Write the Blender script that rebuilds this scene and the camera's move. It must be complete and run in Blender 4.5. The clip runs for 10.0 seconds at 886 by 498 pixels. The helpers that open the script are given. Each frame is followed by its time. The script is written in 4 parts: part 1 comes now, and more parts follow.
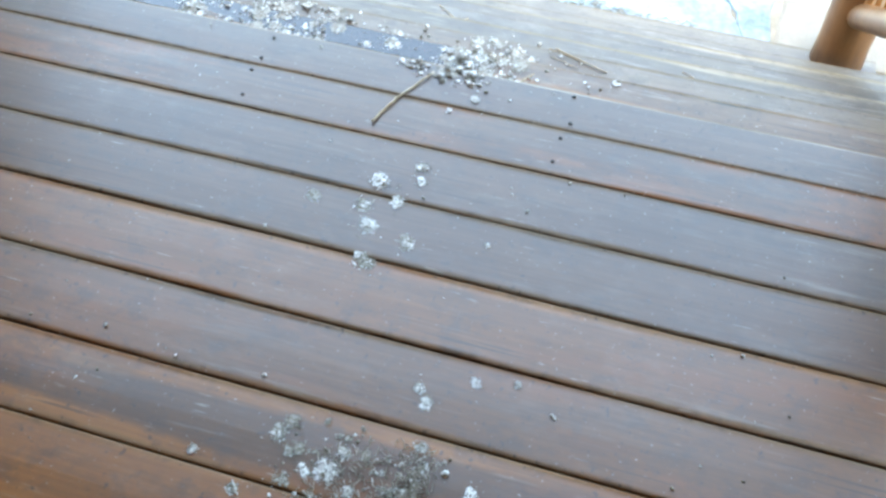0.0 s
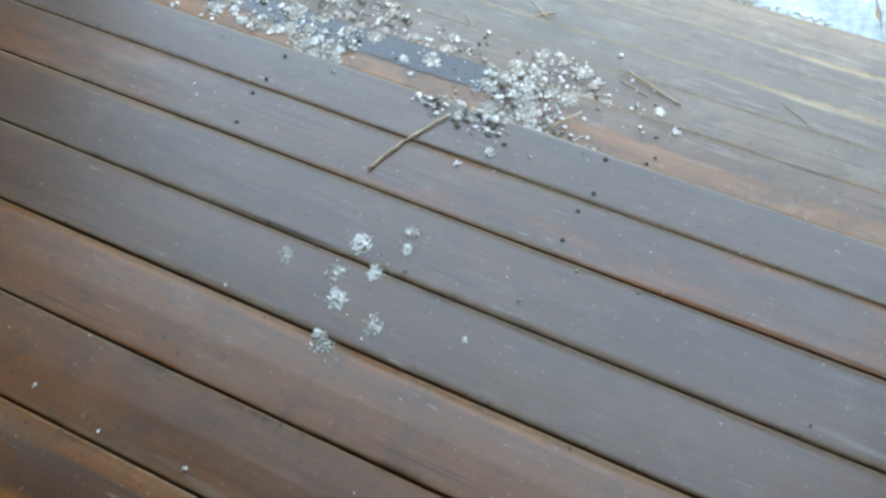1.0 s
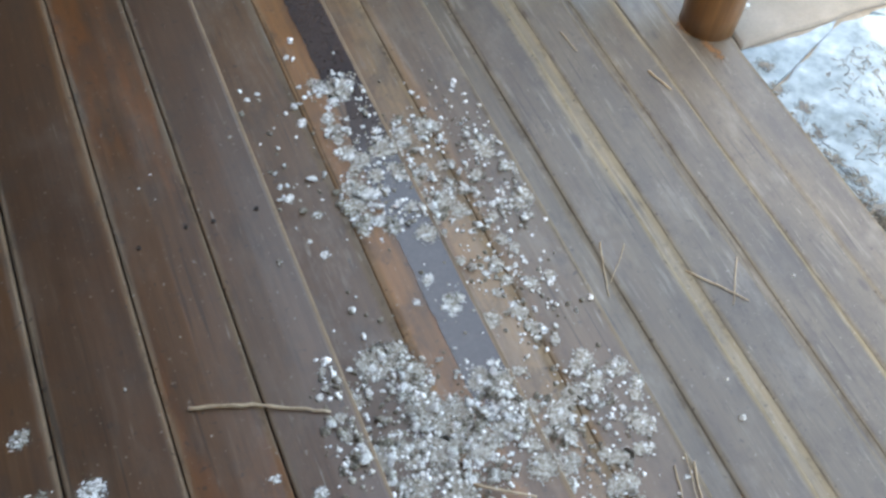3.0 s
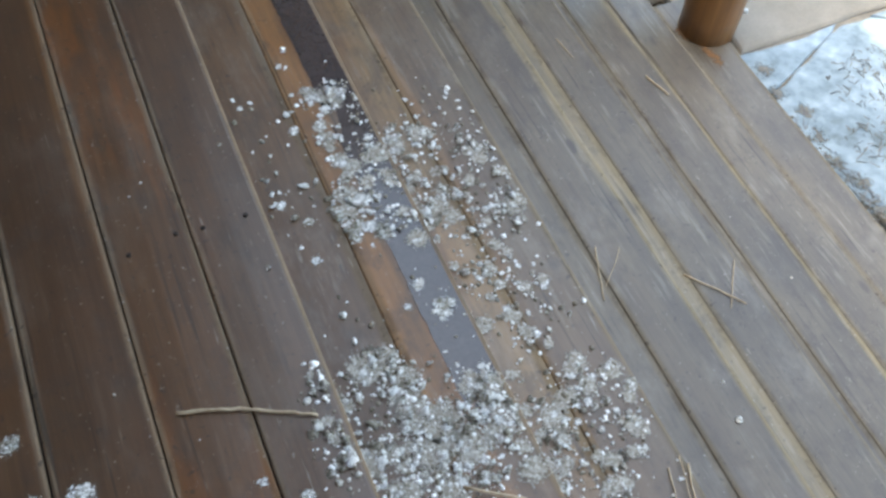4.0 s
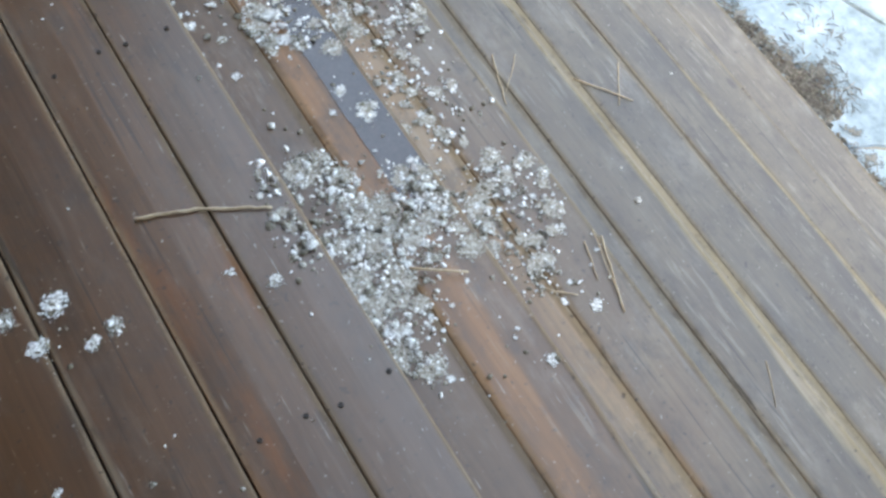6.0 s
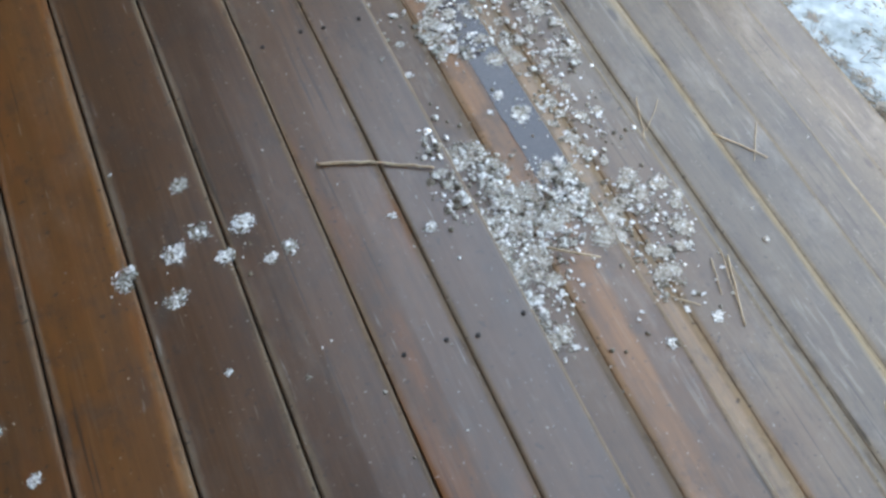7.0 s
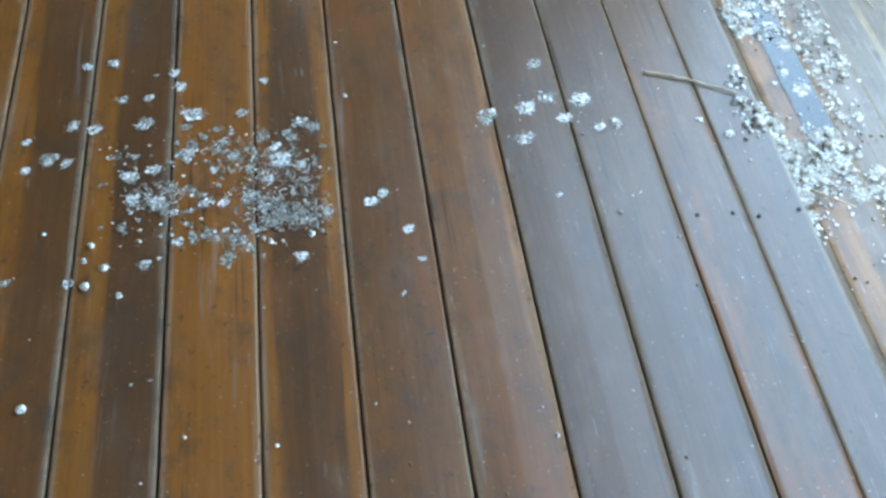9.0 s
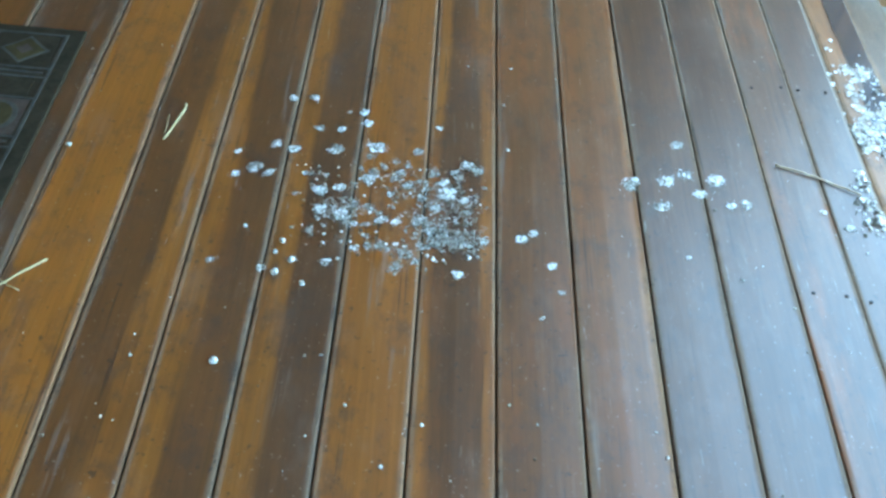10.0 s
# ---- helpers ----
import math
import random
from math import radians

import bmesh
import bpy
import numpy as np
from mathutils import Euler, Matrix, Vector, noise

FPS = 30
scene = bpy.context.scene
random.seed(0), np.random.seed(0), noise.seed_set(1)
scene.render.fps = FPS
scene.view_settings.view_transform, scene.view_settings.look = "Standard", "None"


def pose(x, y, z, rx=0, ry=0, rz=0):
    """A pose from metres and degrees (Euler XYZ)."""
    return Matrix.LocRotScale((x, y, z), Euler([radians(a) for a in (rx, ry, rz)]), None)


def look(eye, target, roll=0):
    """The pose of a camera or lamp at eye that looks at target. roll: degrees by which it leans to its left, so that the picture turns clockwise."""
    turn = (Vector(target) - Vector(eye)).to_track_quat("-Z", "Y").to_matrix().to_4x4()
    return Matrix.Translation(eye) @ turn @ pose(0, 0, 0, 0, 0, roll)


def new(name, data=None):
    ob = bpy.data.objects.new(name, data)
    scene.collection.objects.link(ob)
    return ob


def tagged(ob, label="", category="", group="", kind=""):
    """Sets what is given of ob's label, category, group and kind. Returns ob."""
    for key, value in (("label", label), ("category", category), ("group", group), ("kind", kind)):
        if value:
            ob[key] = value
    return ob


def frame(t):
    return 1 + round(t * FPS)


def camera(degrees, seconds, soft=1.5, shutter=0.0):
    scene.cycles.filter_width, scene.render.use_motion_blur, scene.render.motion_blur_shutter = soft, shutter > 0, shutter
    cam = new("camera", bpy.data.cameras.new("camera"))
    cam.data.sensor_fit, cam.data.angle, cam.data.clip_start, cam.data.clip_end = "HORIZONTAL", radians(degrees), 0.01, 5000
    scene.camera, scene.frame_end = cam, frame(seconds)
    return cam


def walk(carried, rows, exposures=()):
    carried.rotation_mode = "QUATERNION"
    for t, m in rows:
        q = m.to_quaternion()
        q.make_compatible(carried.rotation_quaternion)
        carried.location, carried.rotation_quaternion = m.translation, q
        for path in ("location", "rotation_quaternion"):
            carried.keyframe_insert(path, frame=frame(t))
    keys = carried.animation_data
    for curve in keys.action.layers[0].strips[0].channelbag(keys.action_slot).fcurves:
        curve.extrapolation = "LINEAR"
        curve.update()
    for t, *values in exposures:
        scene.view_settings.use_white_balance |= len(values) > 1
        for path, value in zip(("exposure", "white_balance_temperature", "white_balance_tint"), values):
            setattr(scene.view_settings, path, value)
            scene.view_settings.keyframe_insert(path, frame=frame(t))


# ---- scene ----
LENS = 50.16
# seconds, eye, point of the floor looked at, roll
PATH = [
    (0, (-0.476, 1.575, 1.249), (0.477, 1.840, 0), 1.29),
    (0.5, (-0.328, 1.505, 1.223), (0.556, 1.828, 0), -1.17),
    (1, (-0.091, 1.453, 1.223), (0.637, 1.870, 0), -4.22),
    (1.5, (0.163, 1.352, 1.215), (0.776, 1.881, 0), -2.54),
    (2, (0.391, 1.394, 1.153), (0.942, 1.867, 0), 2.96),
    (2.5, (0.587, 1.466, 1.140), (1.051, 1.971, 0), 5.25),
    (3, (0.770, 1.505, 1.143), (1.128, 2.162, 0), 6.36),
    (3.2, (0.778, 1.517, 1.118), (1.145, 2.233, 0), 6.53),
    (4.3, (0.813, 1.464, 1.150), (1.151, 2.076, 0), 4.40),
    (4.5, (0.822, 1.458, 1.150), (1.140, 1.961, 0), 6.94),
    (5, (0.810, 1.430, 1.103), (1.094, 1.784, 0), 13.56),
    (5.2, (0.802, 1.443, 1.103), (1.074, 1.778, 0), 14.79),
    (6.3, (0.588, 1.345, 1.160), (1.069, 1.832, 0), 12.25),
    (6.5, (0.568, 1.274, 1.149), (1.012, 1.834, 0), 8.14),
    (7, (0.487, 1.195, 1.168), (0.848, 1.844, 0), 6.48),
    (7.5, (0.319, 1.123, 1.190), (0.704, 1.836, 0), 7.63),
    (7.8, (0.221, 1.110, 1.227), (0.611, 1.867, 0), 10.58),
    (8, (0.173, 1.036, 1.200), (0.473, 1.858, 0), 8.53),
    (8.5, (0.178, 0.879, 1.199), (0.309, 1.674, 0), 6.63),
    (9, (0.093, 0.787, 1.213), (0.293, 1.674, 0), 6.18),
    (9.5, (-0.020, 0.697, 1.241), (0.166, 1.673, 0), 6.36),
    (10, (-0.023, 0.559, 1.291), (0.040, 1.740, 0), 7.06),
]
cam = camera(LENS, 10.0, soft=2.8)
EXPOSURES = [
    (0.0, 4.02, 7700, -2), (0.5, 3.75, 8000, -3), (1.0, 3.55, 8250, -3), (2.0, 3.32, 8400, -3),
    (2.5, 3.38, 8400, 0), (3.0, 3.1, 8400, 4), (3.2, 2.85, 8300, 5), (4.5, 3.10, 8300, 2),
    (5.0, 3.22, 8400, 3), (6.5, 3.28, 8400, 3), (7.5, 3.2, 8300, 5), (8.0, 3.36, 7900, 3),
    (8.5, 3.73, 7500, -2), (9.0, 4.06, 6950, -9), (9.5, 4.30, 6600, -12), (10.0, 4.4, 6050, -18),
]
walk(cam, [(t, look(eye, target, roll)) for t, eye, target, roll in PATH], EXPOSURES)

# ---------------------------------------------------------------- light
world = bpy.data.worlds.new("sky")
scene.world = world
world.use_nodes = True
wn = world.node_tree
sky = wn.nodes.new("ShaderNodeTexSky")
sky.sky_type, sky.sun_disc = "NISHITA", False
sky.sun_elevation, sky.sun_rotation = radians(60), radians(-90)
sky.dust_density, sky.air_density, sky.ozone_density = 3.0, 1.0, 0.8
wn.nodes["Background"].inputs["Strength"].default_value = 0.15
wn.links.new(sky.outputs["Color"], wn.nodes["Background"].inputs["Color"])
sun_data = bpy.data.lights.new("sun", "SUN")
sun_data.energy, sun_data.angle, sun_data.color = 1.3, radians(1.0), (1.0, 0.95, 0.88)
sun = new("sun", sun_data)
sun.matrix_world = look((-10 * math.cos(radians(60)), 2.6, 10 * math.sin(radians(60))), (0, 2, 0))

# ---------------------------------------------------------------- sizes
X0, RUN, RISE, SEAM = 0.9285, 0.2672, 0.1742, 0.130   # top nosing, tread run, rise, seam on a tread
SEAMS = [-0.717, -0.562, -0.418, -0.280, -0.138, 0.0, 0.139, 0.281, 0.422, 0.560, 0.699, 0.816]
TREADS = 7
Y0, Y1 = 0.72, 3.585           # the stair's two ends
FLOOR_Y0, FLOOR_Y1 = -1.6, 4.6
GROUND = -1.31
rng = random.Random(7)


def tread_z(i):
    return -RISE * i


# ---------------------------------------------------------------- materials
def material(name):
    m = bpy.data.materials.new(name)
    m.use_nodes = True
    t = m.node_tree
    return m, t, t.nodes["Principled BSDF"]


def node(t, kind, **values):
    n = t.nodes.new(kind)
    for key, value in values.items():
        if key in n.inputs:
            n.inputs[key].default_value = value
    return n


def ramp(t, fac, stops):
    r = t.nodes.new("ShaderNodeValToRGB")
    while len(r.color_ramp.elements) < len(stops):
        r.color_ramp.elements.new(0.5)
    for e, (p, c) in zip(r.color_ramp.elements, stops):
        e.position, e.color = p, (*c, 1)
    t.links.new(fac, r.inputs["Fac"])
    return r.outputs["Color"]


def calc(t, op, a, b=None, clamp=False):
    n = t.nodes.new("ShaderNodeMath")
    n.operation, n.use_clamp = op, clamp
    for i, v in enumerate((a, b)):
        if v is None:
            continue
        if isinstance(v, (int, float)):
            n.inputs[i].default_value = v
        else:
            t.links.new(v, n.inputs[i])
    return n.outputs[0]


def blend(t, fac, a, b, kind="MIX"):
    n = t.nodes.new("ShaderNodeMix")
    n.data_type, n.blend_type = "RGBA", kind
    for v, k in ((fac, 0), (a, 6), (b, 7)):
        if isinstance(v, (int, float)):
            n.inputs[k].default_value = v
        elif isinstance(v, tuple):
            n.inputs[k].default_value = (*v, 1)
        else:
            t.links.new(v, n.inputs[k])
    return n.outputs[2]


def noise_at(t, vector, scale, detail=4.0, rough=0.55):
    n = node(t, "ShaderNodeTexNoise", Scale=scale, Detail=detail, Roughness=rough)
    t.links.new(vector, n.inputs["Vector"])
    return n.outputs["Fac"]


def stretched(t, vector, scale):
    n = node(t, "ShaderNodeMapping")
    n.inputs["Scale"].default_value = scale
    t.links.new(vector, n.inputs["Vector"])
    return n.outputs["Vector"]


def spread(t, value, lo, hi):
    n = node(t, "ShaderNodeMapRange")
    n.inputs["From Min"].default_value, n.inputs["From Max"].default_value = lo, hi
    n.interpolation_type = "SMOOTHSTEP"
    t.links.new(value, n.inputs["Value"])
    return n.outputs["Result"]


def board_wood(name, weather_sheen_from, weather_sheen_to, gloss, pale=1.0, coat=0.9, rust_part=0.62, rim_part=0.28, coat_rough=0.30, cool=(1.0, 1.0, 1.0), knot_part=0.5, flake_part=0.06, film_part=0.10, rim_colour=(0.26, 0.205, 0.145), rim_from=0.94):
    """Long-grained boards: an oiled brown, greyer towards +x from weathering and painted-in sky sheen."""
    m, t, p = material(name)
    co = node(t, "ShaderNodeTexCoord").outputs["Object"]
    info = node(t, "ShaderNodeObjectInfo").outputs["Random"]
    # each board's own colour channels: tone, sapwood share at its two edges, rust
    about = node(t, "ShaderNodeObjectInfo")
    parts = t.nodes.new("ShaderNodeSeparateColor")
    t.links.new(about.outputs["Color"], parts.inputs[0])
    own, front_share, back_share, rust_share = parts.outputs[0], parts.outputs[1], parts.outputs[2], about.outputs["Alpha"]
    shift = t.nodes.new("ShaderNodeVectorMath")
    shift.operation = "SCALE"
    shift.inputs[0].default_value = (31.0, 57.0, 11.0)
    t.links.new(info, shift.inputs["Scale"])
    moved = t.nodes.new("ShaderNodeVectorMath")
    t.links.new(co, moved.inputs[0])
    t.links.new(shift.outputs[0], moved.inputs[1])
    at = moved.outputs[0]
    fine = noise_at(t, stretched(t, at, (170, 5, 60)), 1.0, 5.0, 0.6)
    streak = noise_at(t, stretched(t, at, (32, 2.2, 20)), 1.0, 4.0, 0.6)
    broad = noise_at(t, stretched(t, at, (9, 1.8, 9)), 1.0, 3.0, 0.55)
    blot = noise_at(t, stretched(t, at, (8, 3.2, 8)), 1.0, 5.0, 0.62)
    # heartwood and sapwood: a band along one edge of each board
    split = t.nodes.new("ShaderNodeSeparateXYZ")
    t.links.new(node(t, "ShaderNodeTexCoord").outputs["Generated"], split.inputs[0])
    side = calc(t, "MULTIPLY", calc(t, "SUBTRACT", split.outputs["X"], 0.5), 2.0)
    slow = noise_at(t, stretched(t, at, (5, 1.1, 5)), 1.0, 3.0, 0.55)
    wob = calc(t, "ADD", calc(t, "MULTIPLY", calc(t, "SUBTRACT", slow, 0.5), 1.1), calc(t, "MULTIPLY", calc(t, "SUBTRACT", streak, 0.5), 0.35))
    reach_f = calc(t, "ADD", calc(t, "ADD", side, wob), calc(t, "MULTIPLY", front_share, 2.0))
    reach_b = calc(t, "ADD", calc(t, "SUBTRACT", wob, side), calc(t, "MULTIPLY", back_share, 2.0))
    has_f, has_b = spread(t, front_share, 0.01, 0.06), spread(t, back_share, 0.01, 0.06)
    band_f = calc(t, "MULTIPLY", spread(t, reach_f, 0.88, 1.10), has_f)
    band_b = calc(t, "MULTIPLY", spread(t, reach_b, 0.88, 1.10), has_b)
    band = calc(t, "MAXIMUM", band_f, band_b)
    tone = calc(t, "ADD", calc(t, "MULTIPLY", own, 0.62), calc(t, "MULTIPLY", calc(t, "ADD", broad, blot), 0.24))
    warm = ramp(t, tone, [(0.22, (0.046, 0.025, 0.016)), (0.42, (0.100, 0.046, 0.019)), (0.62, (0.190, 0.072, 0.016)), (0.88, (0.325, 0.118, 0.020))])
    sap = ramp(t, calc(t, "ADD", calc(t, "MULTIPLY", streak, 0.6), calc(t, "MULTIPLY", blot, 0.4)), [(0.35, (0.170, 0.066, 0.016)), (0.62, (0.330, 0.124, 0.021))])
    warm = blend(t, calc(t, "MULTIPLY", band, 0.85), warm, sap)
    grey_tone = calc(t, "ADD", calc(t, "MULTIPLY", own, 0.40), calc(t, "ADD", calc(t, "MULTIPLY", blot, 0.36), calc(t, "MULTIPLY", broad, 0.36)))
    grey = ramp(t, grey_tone, [(0.27, (0.048, 0.041, 0.042)), (0.43, (0.108, 0.090, 0.080)), (0.60, (0.190, 0.156, 0.124)), (0.78, (0.315, 0.255, 0.185))])
    # weathered boards: a cream worn strip on one edge, an orange-tan one on the other
    grey = blend(t, calc(t, "MULTIPLY", band_f, 0.75), grey, ramp(t, streak, [(0.32, (0.170, 0.135, 0.090)), (0.66, (0.400, 0.320, 0.205))]))
    grey = blend(t, calc(t, "MULTIPLY", band_b, 0.75), grey, ramp(t, streak, [(0.32, (0.125, 0.088, 0.060)), (0.66, (0.265, 0.180, 0.116))]))
    grey = blend(t, 1.0, grey, tuple(pale * c for c in cool), "MULTIPLY")
    geo = node(t, "ShaderNodeNewGeometry").outputs["Position"]
    place = t.nodes.new("ShaderNodeSeparateXYZ")
    t.links.new(geo, place.inputs[0])
    # Greying along world x: weathering, plus sky sheen put into the floor's colour.
    weather_sheen = spread(t, calc(t, "ADD", place.outputs["X"], calc(t, "ADD", calc(t, "MULTIPLY", calc(t, "SUBTRACT", blot, 0.5), 0.5), calc(t, "MULTIPLY", calc(t, "SUBTRACT", info, 0.5), 0.35))), weather_sheen_from, weather_sheen_to)
    colour = blend(t, weather_sheen, warm, grey)
    dark = spread(t, blot, 0.56, 0.72)
    colour = blend(t, calc(t, "MULTIPLY", dark, 0.5), colour, (0.045, 0.034, 0.030))
    colour = blend(t, 1.0, colour, ramp(t, fine, [(0.25, (0.78, 0.78, 0.79)), (0.75, (1.18, 1.17, 1.15))]), "MULTIPLY")
    # worn pale rims where the edge has lost its finish
    rim = spread(t, calc(t, "ADD", calc(t, "ABSOLUTE", side), calc(t, "MULTIPLY", streak, 0.25)), rim_from, rim_from + 0.13)
    colour = blend(t, calc(t, "MULTIPLY", rim, rim_part), colour, rim_colour)
    rust = spread(t, noise_at(t, stretched(t, at, (11, 1.7, 9)), 1.0, 5.0, 0.65), 0.45, 0.62)
    colour = blend(t, calc(t, "MULTIPLY", calc(t, "MULTIPLY", rust, rust_share), rust_part), colour, (0.185, 0.066, 0.019))
    scratch = spread(t, noise_at(t, stretched(t, at, (150, 14, 60)), 1.0, 3.0, 0.5), 0.66, 0.73)
    worn = spread(t, noise_at(t, at, 6.0, 4.0, 0.6), 0.5, 0.62)
    colour = blend(t, calc(t, "MULTIPLY", calc(t, "MULTIPLY", scratch, worn), 0.5), colour, (0.36, 0.33, 0.29))
    dirt = spread(t, noise_at(t, stretched(t, at, (22, 12, 22)), 1.0, 6.0, 0.72), 0.50, 0.68)
    colour = blend(t, calc(t, "MULTIPLY", dirt, 0.46), colour, (0.040, 0.032, 0.028))
    speck = spread(t, noise_at(t, at, 75.0, 2.0, 0.5), 0.66, 0.72)
    colour = blend(t, calc(t, "MULTIPLY", speck, 0.6), colour, (0.030, 0.025, 0.023))
    dust = spread(t, noise_at(t, at, 130.0, 3.0, 0.6), 0.67, 0.73)
    colour = blend(t, calc(t, "MULTIPLY", dust, 0.40), colour, (0.50, 0.48, 0.45))
    film = spread(t, noise_at(t, stretched(t, at, (10, 4.5, 10)), 1.0, 6.0, 0.7), 0.5, 0.75)
    colour = blend(t, calc(t, "MULTIPLY", film, film_part), colour, (0.36, 0.34, 0.31))
    crack = spread(t, noise_at(t, stretched(t, at, (110, 2.4, 50)), 1.0, 3.0, 0.55), 0.62, 0.68)
    colour = blend(t, calc(t, "MULTIPLY", calc(t, "MULTIPLY", crack, spread(t, broad, 0.46, 0.58)), 0.62), colour, (0.022, 0.018, 0.016))
    stain = spread(t, noise_at(t, at, 11.0, 6.0, 0.72), 0.53, 0.66)
    colour = blend(t, calc(t, "MULTIPLY", stain, 0.30), colour, (0.055, 0.043, 0.036))
    scuff = spread(t, streak, 0.63, 0.72)
    colour = blend(t, calc(t, "MULTIPLY", scuff, 0.30), colour, (0.28, 0.25, 0.22))
    knots = t.nodes.new("ShaderNodeTexVoronoi")
    knots.inputs["Scale"].default_value = 1.0
    t.links.new(stretched(t, at, (7.5, 3.1, 7.5)), knots.inputs["Vector"])
    ring = calc(t, "ADD", knots.outputs["Distance"], calc(t, "MULTIPLY", calc(t, "SUBTRACT", fine, 0.5), 0.05))
    keep = calc(t, "GREATER_THAN", noise_at(t, knots.outputs["Position"], 3.7, 0.0), 0.50)
    knot = calc(t, "MULTIPLY", calc(t, "SUBTRACT", 1.0, spread(t, ring, 0.03, 0.11)), keep)
    colour = blend(t, calc(t, "MULTIPLY", knot, knot_part), colour, (0.040, 0.032, 0.028))
    flaked = calc(t, "MULTIPLY", spread(t, noise_at(t, stretched(t, at, (95, 5.5, 50)), 1.0, 4.0, 0.6), 0.54, 0.62), spread(t, noise_at(t, stretched(t, at, (9, 4.0, 9)), 1.0, 3.0, 0.6), 0.52, 0.62))
    colour = blend(t, calc(t, "MULTIPLY", flaked, flake_part), colour, (0.34, 0.315, 0.27))
    t.links.new(colour, p.inputs["Base Color"])
    rough = calc(t, "ADD", calc(t, "ADD", gloss, calc(t, "MULTIPLY", blot, 0.28)), calc(t, "MULTIPLY", rim, 0.4))
    t.links.new(calc(t, "SUBTRACT", 0.5, calc(t, "MULTIPLY", rim, 0.42)), p.inputs["Specular IOR Level"])
    t.links.new(rough, p.inputs["Roughness"])
    t.links.new(calc(t, "MULTIPLY", coat, calc(t, "SUBTRACT", 1.0, calc(t, "MULTIPLY", rim, 0.85))), p.inputs["Coat Weight"])
    p.inputs["Coat Roughness"].default_value = coat_rough
    bump = node(t, "ShaderNodeBump", Strength=0.22, Distance=0.001)
    t.links.new(calc(t, "ADD", fine, calc(t, "MULTIPLY", streak, 1.5)), bump.inputs["Height"])
    t.links.new(bump.outputs["Normal"], p.inputs["Normal"])
    return m


def plain_wood(name, dark, light, rough=0.5, along=2):
    m, t, p = material(name)
    co = node(t, "ShaderNodeTexCoord").outputs["Object"]
    scale = [38.0, 38.0, 38.0]
    scale[along] = 2.0
    grain = noise_at(t, stretched(t, co, tuple(scale)), 1.0, 5.0, 0.6)
    blot = noise_at(t, co, 4.0, 3.0)
    mix = calc(t, "ADD", calc(t, "MULTIPLY", grain, 0.6), calc(t, "MULTIPLY", blot, 0.4))
    t.links.new(ramp(t, mix, [(0.3, dark), (0.7, light)]), p.inputs["Base Color"])
    p.inputs["Roughness"].default_value = rough
    bump = node(t, "ShaderNodeBump", Strength=0.4, Distance=0.002)
    t.links.new(grain, bump.inputs["Height"])
    t.links.new(bump.outputs["Normal"], p.inputs["Normal"])
    return m


def mottled(name, stops, scale, rough=0.8, bump_size=0.003, islands=False, fine=120.0, own_part=0.42):
    m, t, p = material(name)
    co = node(t, "ShaderNodeTexCoord").outputs["Object"]
    if islands == "object":
        own = node(t, "ShaderNodeObjectInfo").outputs["Random"]
        shift = t.nodes.new("ShaderNodeVectorMath")
        shift.operation = "MULTIPLY_ADD"
        t.links.new(own, shift.inputs[0])
        shift.inputs[1].default_value = (37.0, 53.0, 71.0)
        t.links.new(co, shift.inputs[2])
        co = shift.outputs[0]
    elif islands:
        own = node(t, "ShaderNodeNewGeometry").outputs["Random Per Island"]
    a = noise_at(t, co, scale, 5.0, 0.6)
    b = noise_at(t, co, fine, 3.0, 0.6)
    value = calc(t, "ADD", calc(t, "MULTIPLY", a, 0.65), calc(t, "MULTIPLY", b, 0.35))
    if islands:
        value = calc(t, "ADD", calc(t, "MULTIPLY", own, own_part), calc(t, "MULTIPLY", value, 1.04 - own_part))
    t.links.new(ramp(t, value, stops), p.inputs["Base Color"])
    p.inputs["Roughness"].default_value = rough
    bump = node(t, "ShaderNodeBump", Strength=0.6, Distance=bump_size)
    t.links.new(value if not islands else b, bump.inputs["Height"])
    t.links.new(bump.outputs["Normal"], p.inputs["Normal"])
    return m


FLOOR_WOOD = board_wood("oiled_floor_wood", 0.05, 1.85, 0.21, 0.68, 0.76, 0.80, 0.48)
TREAD_WOOD = board_wood("weathered_tread_wood", 0.75, 1.75, 0.30, 0.65, 0.60, 0.60, 0.24, 0.42, (1.02, 1.01, 0.92), 0.75, 0.24, 0.22, (0.35, 0.305, 0.235), 0.89)
# Near-black colour makes the gaps between boards look dark.
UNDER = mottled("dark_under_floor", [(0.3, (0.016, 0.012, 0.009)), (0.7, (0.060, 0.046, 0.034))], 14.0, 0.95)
RISER_WOOD = plain_wood("riser_wood", (0.05, 0.036, 0.027), (0.11, 0.08, 0.055), 0.6, 1)
LOG_WOOD = plain_wood("varnished_log", (0.10, 0.044, 0.018), (0.25, 0.118, 0.043), 0.38, 2)
SLAT_WOOD = plain_wood("varnished_slat", (0.24, 0.12, 0.045), (0.38, 0.20, 0.075), 0.42, 2)
CEILING_WOOD = plain_wood("ceiling_boards", (0.16, 0.09, 0.04), (0.26, 0.15, 0.07), 0.55, 1)
WALL_WOOD = plain_wood("wall_boards", (0.11, 0.06, 0.03), (0.19, 0.11, 0.05), 0.6, 1)
NAIL_METAL = mottled("rusty_nail", [(0.3, (0.012, 0.010, 0.010)), (0.7, (0.035, 0.024, 0.018))], 300.0, 0.6)
BOLT_METAL = mottled("zinc_bolt", [(0.3, (0.35, 0.36, 0.36)), (0.7, (0.55, 0.56, 0.56))], 200.0, 0.35)
BOLT_METAL.node_tree.nodes["Principled BSDF"].inputs["Metallic"].default_value = 0.9
